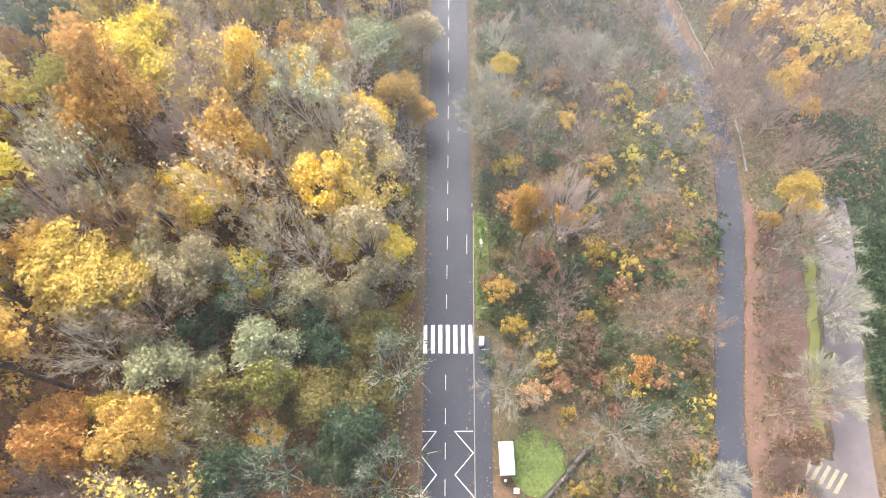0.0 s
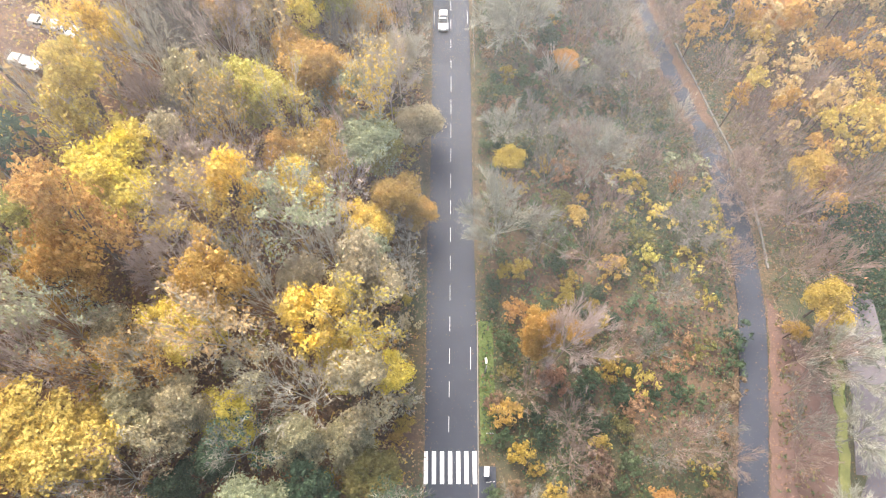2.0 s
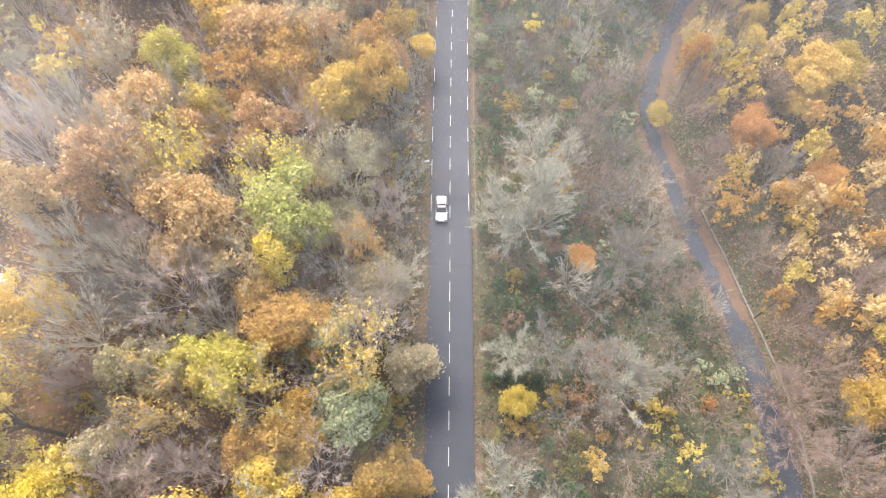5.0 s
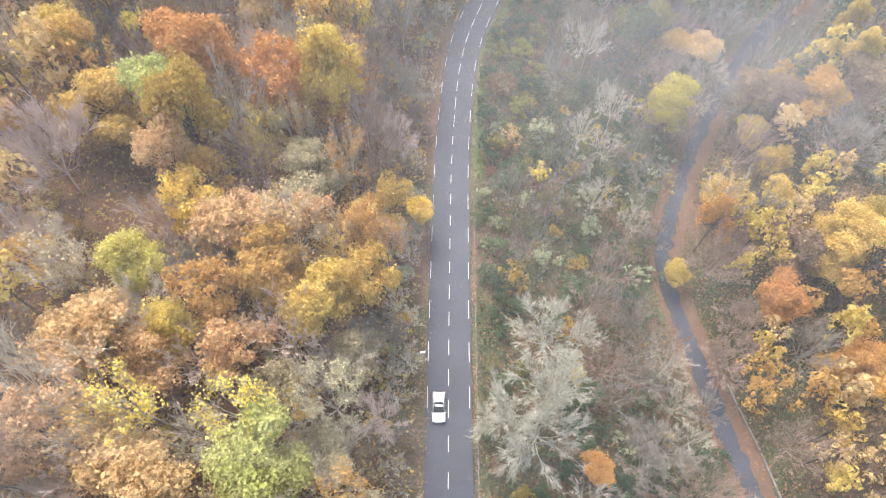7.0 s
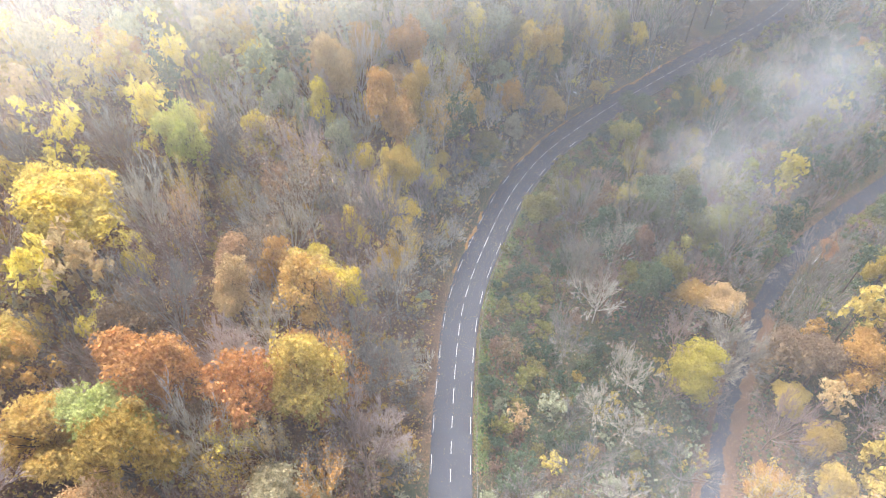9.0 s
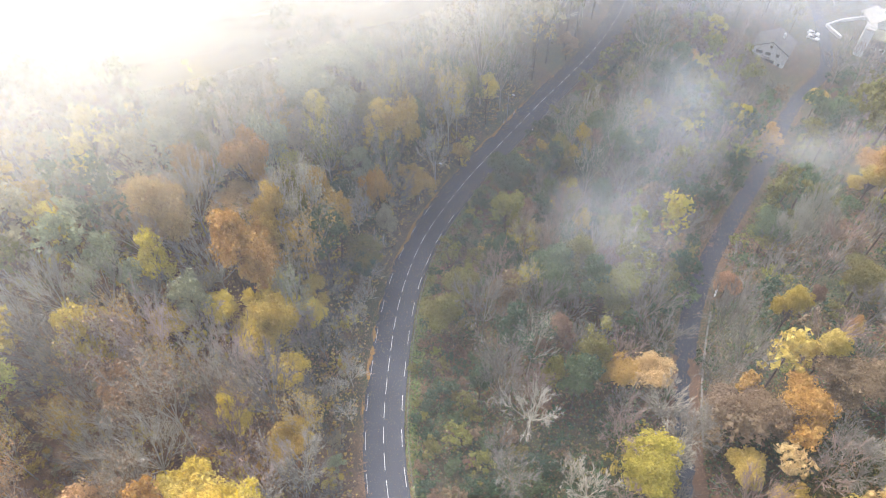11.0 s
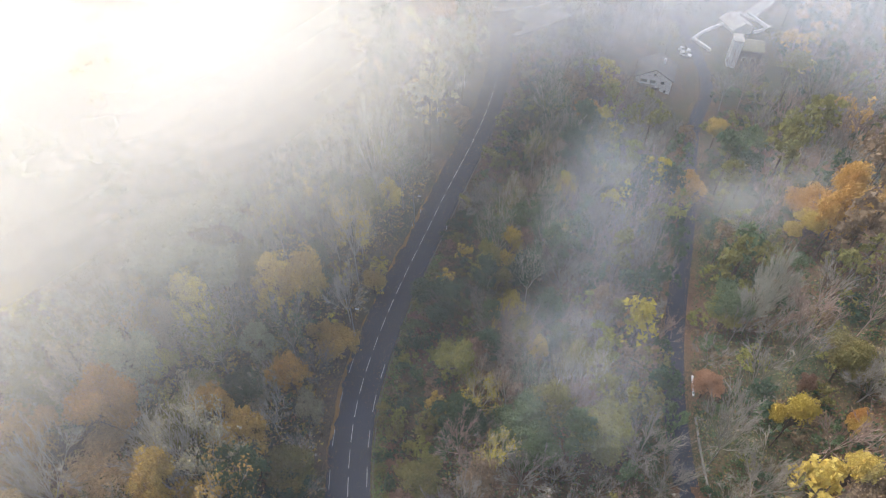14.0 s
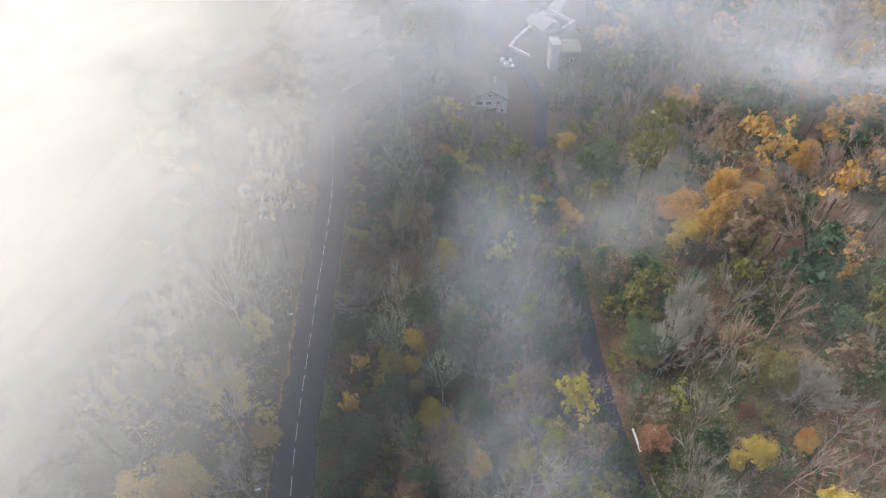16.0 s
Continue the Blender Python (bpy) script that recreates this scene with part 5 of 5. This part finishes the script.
slab.matrix_world = pose(-4.55, 28.1, float(np.interp(28.1, *MAIN_Z)) + 0.1)


# ---- the rest of the wood, too many to count ----
def wood_colour(x, y, d, dl, rng):
    """What grows where: kind and colour."""
    u = rng.uniform()
    pick = lambda names: names[int(rng.integers(len(names)))]
    if d < 0:
        if y < 29 and x > -26:
            return ("leafy", pick(("darkgreen", "green", "olivegreen", "darkgreen", "olive"))) if u < 0.6 else ("bare", pick(("bare_grey", "bare_pale")))
        if y < 27:
            return ("leafy", pick(("gold", "orange", "brown", "goldbrown", "yellow"))) if u < 0.5 else ("bare", pick(("bare_brown", "bare_grey", "bare_pale")))
        if y < 75:
            return ("leafy", pick(("gold", "yellow", "cream", "palegreen", "peach", "yellow", "goldbrown", "orange", "gold", "cream"))) if u < 0.64 else (("bare", pick(("bare_pink", "bare_pale", "bare_pink", "bare_pale"))) if u < 0.96 else ("leafy", pick(("darkgreen", "olive", "green"))))
        if y < 125:
            return ("leafy", pick(("cream", "peach", "goldbrown", "peach", "gold", "yellow", "orange"))) if u < 0.52 else ("bare", pick(("bare_pink", "bare_grey", "bare_pale", "bare_pale", "bare_pink")))
        if y < 190:
            return ("leafy", pick(("yellow", "goldbrown", "olivegold", "brown", "gold", "peach", "orange"))) if u < 0.42 else ("bare", pick(("bare_pink", "bare_pale", "bare_grey", "bare_brown")))
        return ("leafy", pick(("olivegreen", "palegreen", "palegreen", "cream", "olive", "green", "goldbrown", "yellow", "gold"))) if u < 0.7 else ("bare", pick(("bare_pale", "bare_grey", "bare_pale")))
    if x > 58 and y < 66:
        return "bush", "darkgreen"
    if d < 15 and y > 135:
        return "bush", pick(("green", "darkgreen", "olive", "darkgreen", "brown", "olivegreen"))
    if dl < 0:
        if y < 75:
            return ("bush", pick(("green", "brown", "olive", "darkgreen", "russet", "olivegold", "darkgreen", "green", "gold"))) if u < 0.58 else ("bare", pick(("bare_grey", "bare_grey", "bare_brown", "bare_brown")))
        if y < 170:
            return ("bush", pick(("green", "olive", "darkgreen", "green", "brown", "darkgreen", "olivegold", "palegreen"))) if u < 0.64 else ("bare", pick(("bare_grey", "bare_brown", "bare_grey", "bare_pale")))
        return ("leafy", pick(("green", "olive", "darkgreen", "brown", "olivegreen", "darkgreen", "yellowolive"))) if u < 0.6 else ("bare", pick(("bare_grey", "bare_grey", "bare_brown")))
    if y < 75:
        return ("leafy", pick(("brown", "orange", "russet"))) if u < 0.25 else ("bare", pick(("bare_brown", "bare_brown", "bare_grey")))
    if y < 142 or (y < 165 and x < 72):
        return ("leafy", pick(("orange", "gold", "peach", "brown", "goldbrown", "peach", "orange", "orange"))) if u < 0.72 else ("bare", pick(("bare_brown", "bare_grey", "bare_brown")))
    if u < 0.42:
        return "bush", pick(("green", "darkgreen", "darkgreen", "olive", "brown", "olivegreen"))
    return ("leafy", pick(("olive", "brown", "green", "darkgreen", "orange", "brown", "darkgreen"))) if u < 0.68 else ("bare", pick(("bare_grey", "bare_brown", "bare_grey")))


def clear_of(x, y, d, dl, r):
    """Whether a crown of that radius keeps off the roads, the lot, the yards and the roofs."""
    if -3.2 - r * 0.4 < d < 3.2 + r * 0.7 or abs(dl) < 1.6 + r * 0.5:
        return False
    for cx, cy, cr in CLEARINGS:
        if math.hypot(x - cx, y - cy) < cr + r * 0.6:
            return False
    return True


CLEARINGS = [(-42.5, 125, 6), (-41, 119, 4), (10, 12, 5.5), (53, 15, 6), (55, 30, 6), (57, 45, 6), (-52, 78, 8), (-55, 88, 8), (-74, 143, 9), (153, 268, 13), (195, 271, 14),
             (215, 284, 14), (180, 282, 10), (46, 9, 4), (51, 22, 5), (54, 38, 5), (145, 260, 9), (149, 254, 8), (140, 262, 6), (188, 262, 7), (180, 256, 6), (205, 278, 9), (144, 256, 9), (138, 254, 7), (134, 251, 7), (137, 262, 8), (131, 256, 8), (130, 247, 6), (150, 264, 9), (225, 288, 10), (240, 292, 9), (190, 280, 9), (176, 270, 9), (168, 262, 7)]


WEST = ((0, 60, 140, 240, 300, 360), (-62, -74, -82, -115, -80, -5))
EAST = ((0, 60, 130, 160, 200, 260, 380), (66, 82, 96, 200, 300, 300, 150))


def grow_wood():
    rng = np.random.default_rng(29)
    near, far = [], []
    taken = [(x, y, r) for x, y, r, k in PLANTED]
    grid = {}
    for x, y, r in taken:
        grid.setdefault((int(x // 10), int(y // 10)), []).append((x, y, r))
    gx, gy = rng.uniform(-125, 310, 52000), rng.uniform(0, 380, 52000)
    dm, dl = beside(MAIN_LINE, gx, gy)[0], beside(LOW_LINE, gx, gy)[0]
    for x, y, d, e in zip(gx, gy, dm, dl):
        if (y > 285 or x > 190) and rng.uniform() < 0.62:
            continue
        kind, colour = wood_colour(x, y, d, e, rng)
        r = {"leafy": rng.uniform(2.5, 4.7), "bare": rng.uniform(2.8, 5.2), "bush": rng.uniform(1.2, 2.7)}[kind]
        if d < 0 and kind != "bush":
            r *= 1.22
        if y > 245 or x > 110 or x < -72:
            r *= 1.3
        if d > 0 and e > 0 and y > 142:
            r *= 1.5 if kind == "bush" else 1.2
        between = d > 0 and e < 0 and y < 170
        if between and kind == "bush":
            r *= 1.2
        if between and kind == "bare":
            r *= 0.95
        if x < np.interp(y, WEST[0], WEST[1]) or x > np.interp(y, EAST[0], EAST[1]) or not clear_of(x, y, d, e, r):
            continue
        cell = (int(x // 10), int(y // 10))
        close = (t for i in (-1, 0, 1) for j in (-1, 0, 1) for t in grid.get((cell[0] + i, cell[1] + j), ()))
        if any(math.hypot(x - a, y - b) < (0.44 if d < 0 or y > 142 else 0.5) * (r + s) for a, b, s in close):
            continue
        grid.setdefault(cell, []).append((x, y, r))
        h = {"leafy": r * rng.uniform(2.6, 3.6) + 3, "bare": r * rng.uniform(2.0, 2.9) + 2.5, "bush": r * rng.uniform(1.2, 1.7)}[kind]
        if d < 0:
            h *= 1.15
        if between:
            h *= 0.9
        side = abs(x - np.interp(y, MAIN_LINE[:, 1], MAIN_LINE[:, 0]))
        (near if side < 75 and y < 250 else far).append((side, kind, colour, x, y, max(h, 1.5), r))
    near.sort()
    count = {}
    rest = []
    for item in near:
        kind = item[1]
        count[kind] = count.get(kind, 0) + 1
        if count[kind] <= {"leafy": 210, "bare": 290, "bush": 280}[kind]:
            plant(*item[2:], rng=rng, fine=False)
        else:
            rest.append(item)
    # low scrub that fills the gaps of the western wood
    gx, gy = rng.uniform(-75, 40, 3000), rng.uniform(8, 262, 3000)
    for x, y, d in zip(gx, gy, beside(MAIN_LINE, gx, gy)[0]):
        if d > -6 or x < np.interp(y, WEST[0], WEST[1]) or any(math.hypot(x - a, y - b) < r for a, b, r in CLEARINGS):
            continue
        names = (("orange", "goldbrown", "brown", "cream", "yellowolive", "gold", "russet", "peach", "bare_pale") if 22 < y < 80 else
                 ("brown", "goldbrown", "orange", "olivegold", "russet") if y < 22 else
                 ("brown", "orange", "gold", "goldbrown", "cream", "peach", "brown", "russet") if y < 190 else ("gold", "olive", "cream", "green", "olivegold", "yellow", "brown"))
        colour = names[int(rng.integers(len(names)))]
        rest.append((abs(d), "bare" if colour == "bare_pale" else "bush", colour, x, y, rng.uniform(2.2, 5.5), rng.uniform(1.1, 2.3)))
    stuff_wood(rest + far, rng)


def stuff_wood(items, rng):
    """The trees past those that one would count, joined: thinner meshes of the same kinds."""
    thin = {"leafy": [], "bare": [], "bush": []}
    for k in range(4):
        c, hubs, mid = crown_shape(rng, 5.0, 15.0, 30, 13, 0.54)
        thin["leafy"].append((c, limb_quads([((0, 0, -0.5), (0.1, 0.2, mid))], [(0.26, 0.14)], 4)))
        t, w = bare_shape(rng, 5.0, 13.0, (7, 3, 3), 8, 2.1)
        thin["bare"].append((w, t[: len(t) // 3 // 4 * 4]))
        c, hubs, mid = crown_shape(rng, 2.2, 3.6, 14, 15, 0.25)
        thin["bush"].append((c, limb_quads([((0, 0, -0.3), (0, 0, 1.6))], [(0.06, 0.03)], 3)))
    mats = list(LEAF.values()) + list(TWIG.values()) + [BARK]
    slot = {name: i for i, name in enumerate(list(LEAF) + list(TWIG) + ["bark"])}
    verts, index, limbs, bark = [], [], [], []
    for side, kind, colour, x, y, h, r in items:
        c, t = thin[kind][int(rng.integers(4))]
        r0, h0 = {"bare": (5.0, 13.0), "leafy": (5.0, 15.0), "bush": (2.2, 3.6)}[kind]
        a = rng.uniform(0, 2 * math.pi)
        m = np.array([[math.cos(a), math.sin(a), 0], [-math.sin(a), math.cos(a), 0], [0, 0, 1]]) * np.array([r / r0, r / r0, h / h0])
        foot = np.array([x, y, ground_z(x, y)])
        verts.append(c @ m + foot)
        limbs.append(t @ m + foot)
        index.append(np.full(len(c) // 3, slot[colour]))
        bark.append(np.full(len(t) // 4, slot[colour] if kind == "bare" else slot["bark"]))
    v, w = np.concatenate(verts), np.concatenate(limbs)
    ob = new("woodland", tris_mesh("woodland", v, len(v) // 3, mats, np.concatenate(index)))
    tagged(ob, "dense autumn wood of brown, grey and golden trees", "woodland", kind="stuff")
    stems = new("woodland_stems", quads_mesh("woodland_stems", w, len(w) // 4, mats, np.concatenate(bark)))
    stems.parent = ob



def far_wood():
    """Wood that goes on to all sides past the dense part, each tree a few large clumps."""
    rng = np.random.default_rng(77)
    c, hubs, mid = crown_shape(rng, 5.0, 14.0, 14, 9, 1.25)
    names = ("brown", "olive", "goldbrown", "olivegold", "green", "cream", "orange")
    verts, index = [], []
    gx, gy = rng.uniform(-170, 300, 3600), rng.uniform(-60, 400, 3600)
    for x, y, d, e in zip(gx, gy, beside(MAIN_LINE, gx, gy)[0], beside(LOW_LINE, gx, gy)[0]):
        inside = np.interp(y, WEST[0], WEST[1]) - 3 < x < np.interp(y, EAST[0], EAST[1]) + 3 and 0 < y < 380
        if inside or abs(d) < 9 or abs(e) < 8 or (45 < x < 75 and y < 70) or any(math.hypot(x - a, y - b) < r + 4 for a, b, r in CLEARINGS):
            continue
        a, k = rng.uniform(0, 2 * math.pi), rng.uniform(0.8, 1.35)
        m = np.array([[math.cos(a), math.sin(a), 0], [-math.sin(a), math.cos(a), 0], [0, 0, 1]]) * k
        verts.append(c @ m + np.array([x, y, ground_z(x, y)]))
        index.append(np.full(len(c) // 3, int(rng.integers(len(names)))))
    v = np.concatenate(verts)
    ob = new("far_woodland", tris_mesh("far_woodland", v, len(v) // 3, [LEAF[n] for n in names], np.concatenate(index)))
    tagged(ob, "autumn wood of brown and olive trees on the far slopes", "woodland", kind="stuff")


def verge_shrubs():
    """Scrub that crowds in on the road from both sides."""
    rng = np.random.default_rng(63)
    seg = np.concatenate([[0], np.cumsum(np.linalg.norm(np.diff(MAIN_LINE, axis=0), axis=1))])
    for side, y0, y1, gap in ((-1, 31, 205, 2.6), (1, 32, 150, 3.4)):
        s, end = (float(np.interp(v, MAIN_LINE[:, 1], seg)) for v in (y0, y1))
        while s < end:
            x, y, z, a = at_line(MAIN_LINE, MAIN_Z, s)
            off = side * rng.uniform(4.9, 7.6)
            px, py = x + off * math.cos(a), y + off * math.sin(a)
            west = ("olivegold", "cream", "bare_pale", "yellowolive", "bare_pale", "goldbrown") if y < 80 else ("bare_pale", "cream", "bare_grey", "palegreen", "bare_pale", "brown")
            names = west if side < 0 else ("green", "darkgreen", "olive", "brown", "green", "palegreen")
            colour = names[int(rng.integers(len(names)))]
            bare = colour.startswith("bare")
            plant(colour, px, py, rng.uniform(4.5, 7.5) if bare else rng.uniform(1.8, 4.2), rng.uniform(1.7, 2.7) if bare else rng.uniform(1.1, 2.0), rng=rng, fine=False)
            s += gap * rng.uniform(0.6, 1.5)


verge_shrubs()
grow_wood()
far_wood()


# ---- drifting mist ----
def mist_material(name, thick, scale, low, high, tint, soft_rim):
    """Thin cloud: light passes through it and is scattered by it; it fades out to its rim."""
    m = bpy.data.materials.new(name)
    m.use_nodes = True
    nt = m.node_tree
    nt.nodes.remove(nt.nodes["Principled BSDF"])
    flat = nt.nodes.new("ShaderNodeVectorMath")
    flat.operation = "MULTIPLY"
    flat.inputs[1].default_value = (1, 1, 0)
    nt.links.new(nt.nodes.new("ShaderNodeTexCoord").outputs["Object"], flat.inputs[0])
    ball = nt.nodes.new("ShaderNodeTexGradient")
    ball.gradient_type = "SPHERICAL"
    nt.links.new(flat.outputs[0], ball.inputs[0])
    wisps = grain(nt, scale, 5, 0.55)
    soft = ramp(nt, wisps, low, high)
    soft_node = soft.node
    soft_node.interpolation_type = "SMOOTHSTEP"
    rim = ramp(nt, ball.outputs["Fac"], 0.0, soft_rim)
    rim.node.interpolation_type = "SMOOTHSTEP"
    a = nt.nodes.new("ShaderNodeMath")
    a.operation = "MULTIPLY"
    nt.links.new(soft, a.inputs[0])
    nt.links.new(rim, a.inputs[1])
    b = nt.nodes.new("ShaderNodeMath")
    b.operation = "MULTIPLY"
    nt.links.new(a.outputs[0], b.inputs[0])
    b.inputs[1].default_value = thick
    d, t, x = (nt.nodes.new("ShaderNodeBsdf" + k) for k in ("Diffuse", "Translucent", "Transparent"))
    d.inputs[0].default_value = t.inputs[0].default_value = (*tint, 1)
    scatter, out = nt.nodes.new("ShaderNodeMixShader"), nt.nodes.new("ShaderNodeMixShader")
    scatter.inputs[0].default_value = 0.4
    nt.links.new(d.outputs[0], scatter.inputs[1])
    nt.links.new(t.outputs[0], scatter.inputs[2])
    nt.links.new(b.outputs[0], out.inputs[0])
    nt.links.new(x.outputs[0], out.inputs[1])
    nt.links.new(scatter.outputs[0], out.inputs[2])
    nt.links.new(out.outputs[0], nt.nodes["Material Output"].inputs["Surface"])
    return m


MIST_SHEETS = {}


def mist_bank(x, y, z, rx, ry, depth, thick, turn=0, sheets=3, scale=0.03, low=0.32, high=0.62, tint=(0.93, 0.93, 0.95), rim=0.85, drape=0.0):
    """A bank of mist: a few billowing layers, one over another, level or leaning with the slope by the share drape."""
    key = (thick, scale, low, high, tint, rim)
    if key not in MIST_SHEETS:
        MIST_SHEETS[key] = mist_material("mist", *key)
    rng = np.random.default_rng(int(abs(x) * 7 + abs(y) * 3 + z))
    bank = new("mist_bank")
    bank.matrix_world = pose(x, y, 0 if drape else z, 0, 0, turn)
    n = 40 if drape else 24
    c, w = math.cos(radians(turn)), math.sin(radians(turn))
    for k in range(sheets):
        u = np.linspace(-1, 1, n)
        gx, gy = (g.ravel() for g in np.meshgrid(u, u))
        p = rng.uniform(0, 6, 4)
        gz = 0.18 * np.sin(gx * 4 + p[0]) * np.cos(gy * 3.3 + p[1]) + 0.10 * np.sin(gx * 9 + p[2]) * np.sin(gy * 8 + p[3]) - 0.25 * (gx**2 + gy**2)
        gz = gz * depth * 0.4 + (k - (sheets - 1) / 2) * depth / max(1, sheets)
        if drape:
            gz = gz + z + drape * land(x + gx * rx * c - gy * ry * w, y + gx * rx * w + gy * ry * c, False)
        faces = [(j * n + i, j * n + i + 1, (j + 1) * n + i + 1, (j + 1) * n + i) for j in range(n - 1) for i in range(n - 1)]
        ob = new("mist_layer", mesh_of("mist_layer", np.stack([gx, gy, gz], 1).tolist(), faces, [MIST_SHEETS[key]], smooth=True))
        ob.parent = bank
        ob.matrix_basis = Matrix.Diagonal((rx, ry, 1, 1))
    return tagged(bank, "drifting bank of pale grey mist above the trees", "mist", "mist banks over the wood", "stuff")


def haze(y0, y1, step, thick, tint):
    """Thin upright sheets across the valley, added to imitate haze, so that what lies farther off shows paler."""
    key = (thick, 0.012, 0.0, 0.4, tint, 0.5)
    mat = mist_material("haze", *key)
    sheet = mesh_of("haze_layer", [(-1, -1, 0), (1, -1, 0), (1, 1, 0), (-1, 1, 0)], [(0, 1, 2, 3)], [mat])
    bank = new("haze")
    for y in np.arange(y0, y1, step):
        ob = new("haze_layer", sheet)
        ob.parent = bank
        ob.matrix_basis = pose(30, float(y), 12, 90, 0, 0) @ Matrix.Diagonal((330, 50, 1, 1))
    return tagged(bank, "thin pale sheets that stand in for haze in the valley", "haze", kind="stuff")


# mist tints carry light: cream PALE as if sunlit, the blue-greys as if shaded
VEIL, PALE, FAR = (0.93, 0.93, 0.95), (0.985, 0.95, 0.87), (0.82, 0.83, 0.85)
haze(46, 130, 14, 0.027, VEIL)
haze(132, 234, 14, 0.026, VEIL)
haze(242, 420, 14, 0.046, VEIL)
# one wide, even sheet added to lift the dark tones as haze does
mist_bank(20, 140, 52, 500, 500, 4, 0.012, sheets=1, scale=0.012, low=0.0, high=0.4, tint=VEIL)
mist_bank(-60, 76, 46, 40, 58, 8, 0.26, sheets=2, tint=VEIL)
# the wisp between the two roads; its grey-blue tint paints the mist as shaded
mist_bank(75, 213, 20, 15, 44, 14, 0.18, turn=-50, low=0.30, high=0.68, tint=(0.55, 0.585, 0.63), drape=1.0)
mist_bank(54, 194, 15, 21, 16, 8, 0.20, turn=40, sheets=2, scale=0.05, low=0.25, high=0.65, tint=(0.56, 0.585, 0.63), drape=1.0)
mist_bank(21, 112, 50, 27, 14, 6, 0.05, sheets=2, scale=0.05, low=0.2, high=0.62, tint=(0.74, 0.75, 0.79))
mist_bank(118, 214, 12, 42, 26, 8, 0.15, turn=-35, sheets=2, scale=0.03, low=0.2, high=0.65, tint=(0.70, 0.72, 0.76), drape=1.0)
# the bright bank that rolls over the western slope; sunlight put into its cream tint
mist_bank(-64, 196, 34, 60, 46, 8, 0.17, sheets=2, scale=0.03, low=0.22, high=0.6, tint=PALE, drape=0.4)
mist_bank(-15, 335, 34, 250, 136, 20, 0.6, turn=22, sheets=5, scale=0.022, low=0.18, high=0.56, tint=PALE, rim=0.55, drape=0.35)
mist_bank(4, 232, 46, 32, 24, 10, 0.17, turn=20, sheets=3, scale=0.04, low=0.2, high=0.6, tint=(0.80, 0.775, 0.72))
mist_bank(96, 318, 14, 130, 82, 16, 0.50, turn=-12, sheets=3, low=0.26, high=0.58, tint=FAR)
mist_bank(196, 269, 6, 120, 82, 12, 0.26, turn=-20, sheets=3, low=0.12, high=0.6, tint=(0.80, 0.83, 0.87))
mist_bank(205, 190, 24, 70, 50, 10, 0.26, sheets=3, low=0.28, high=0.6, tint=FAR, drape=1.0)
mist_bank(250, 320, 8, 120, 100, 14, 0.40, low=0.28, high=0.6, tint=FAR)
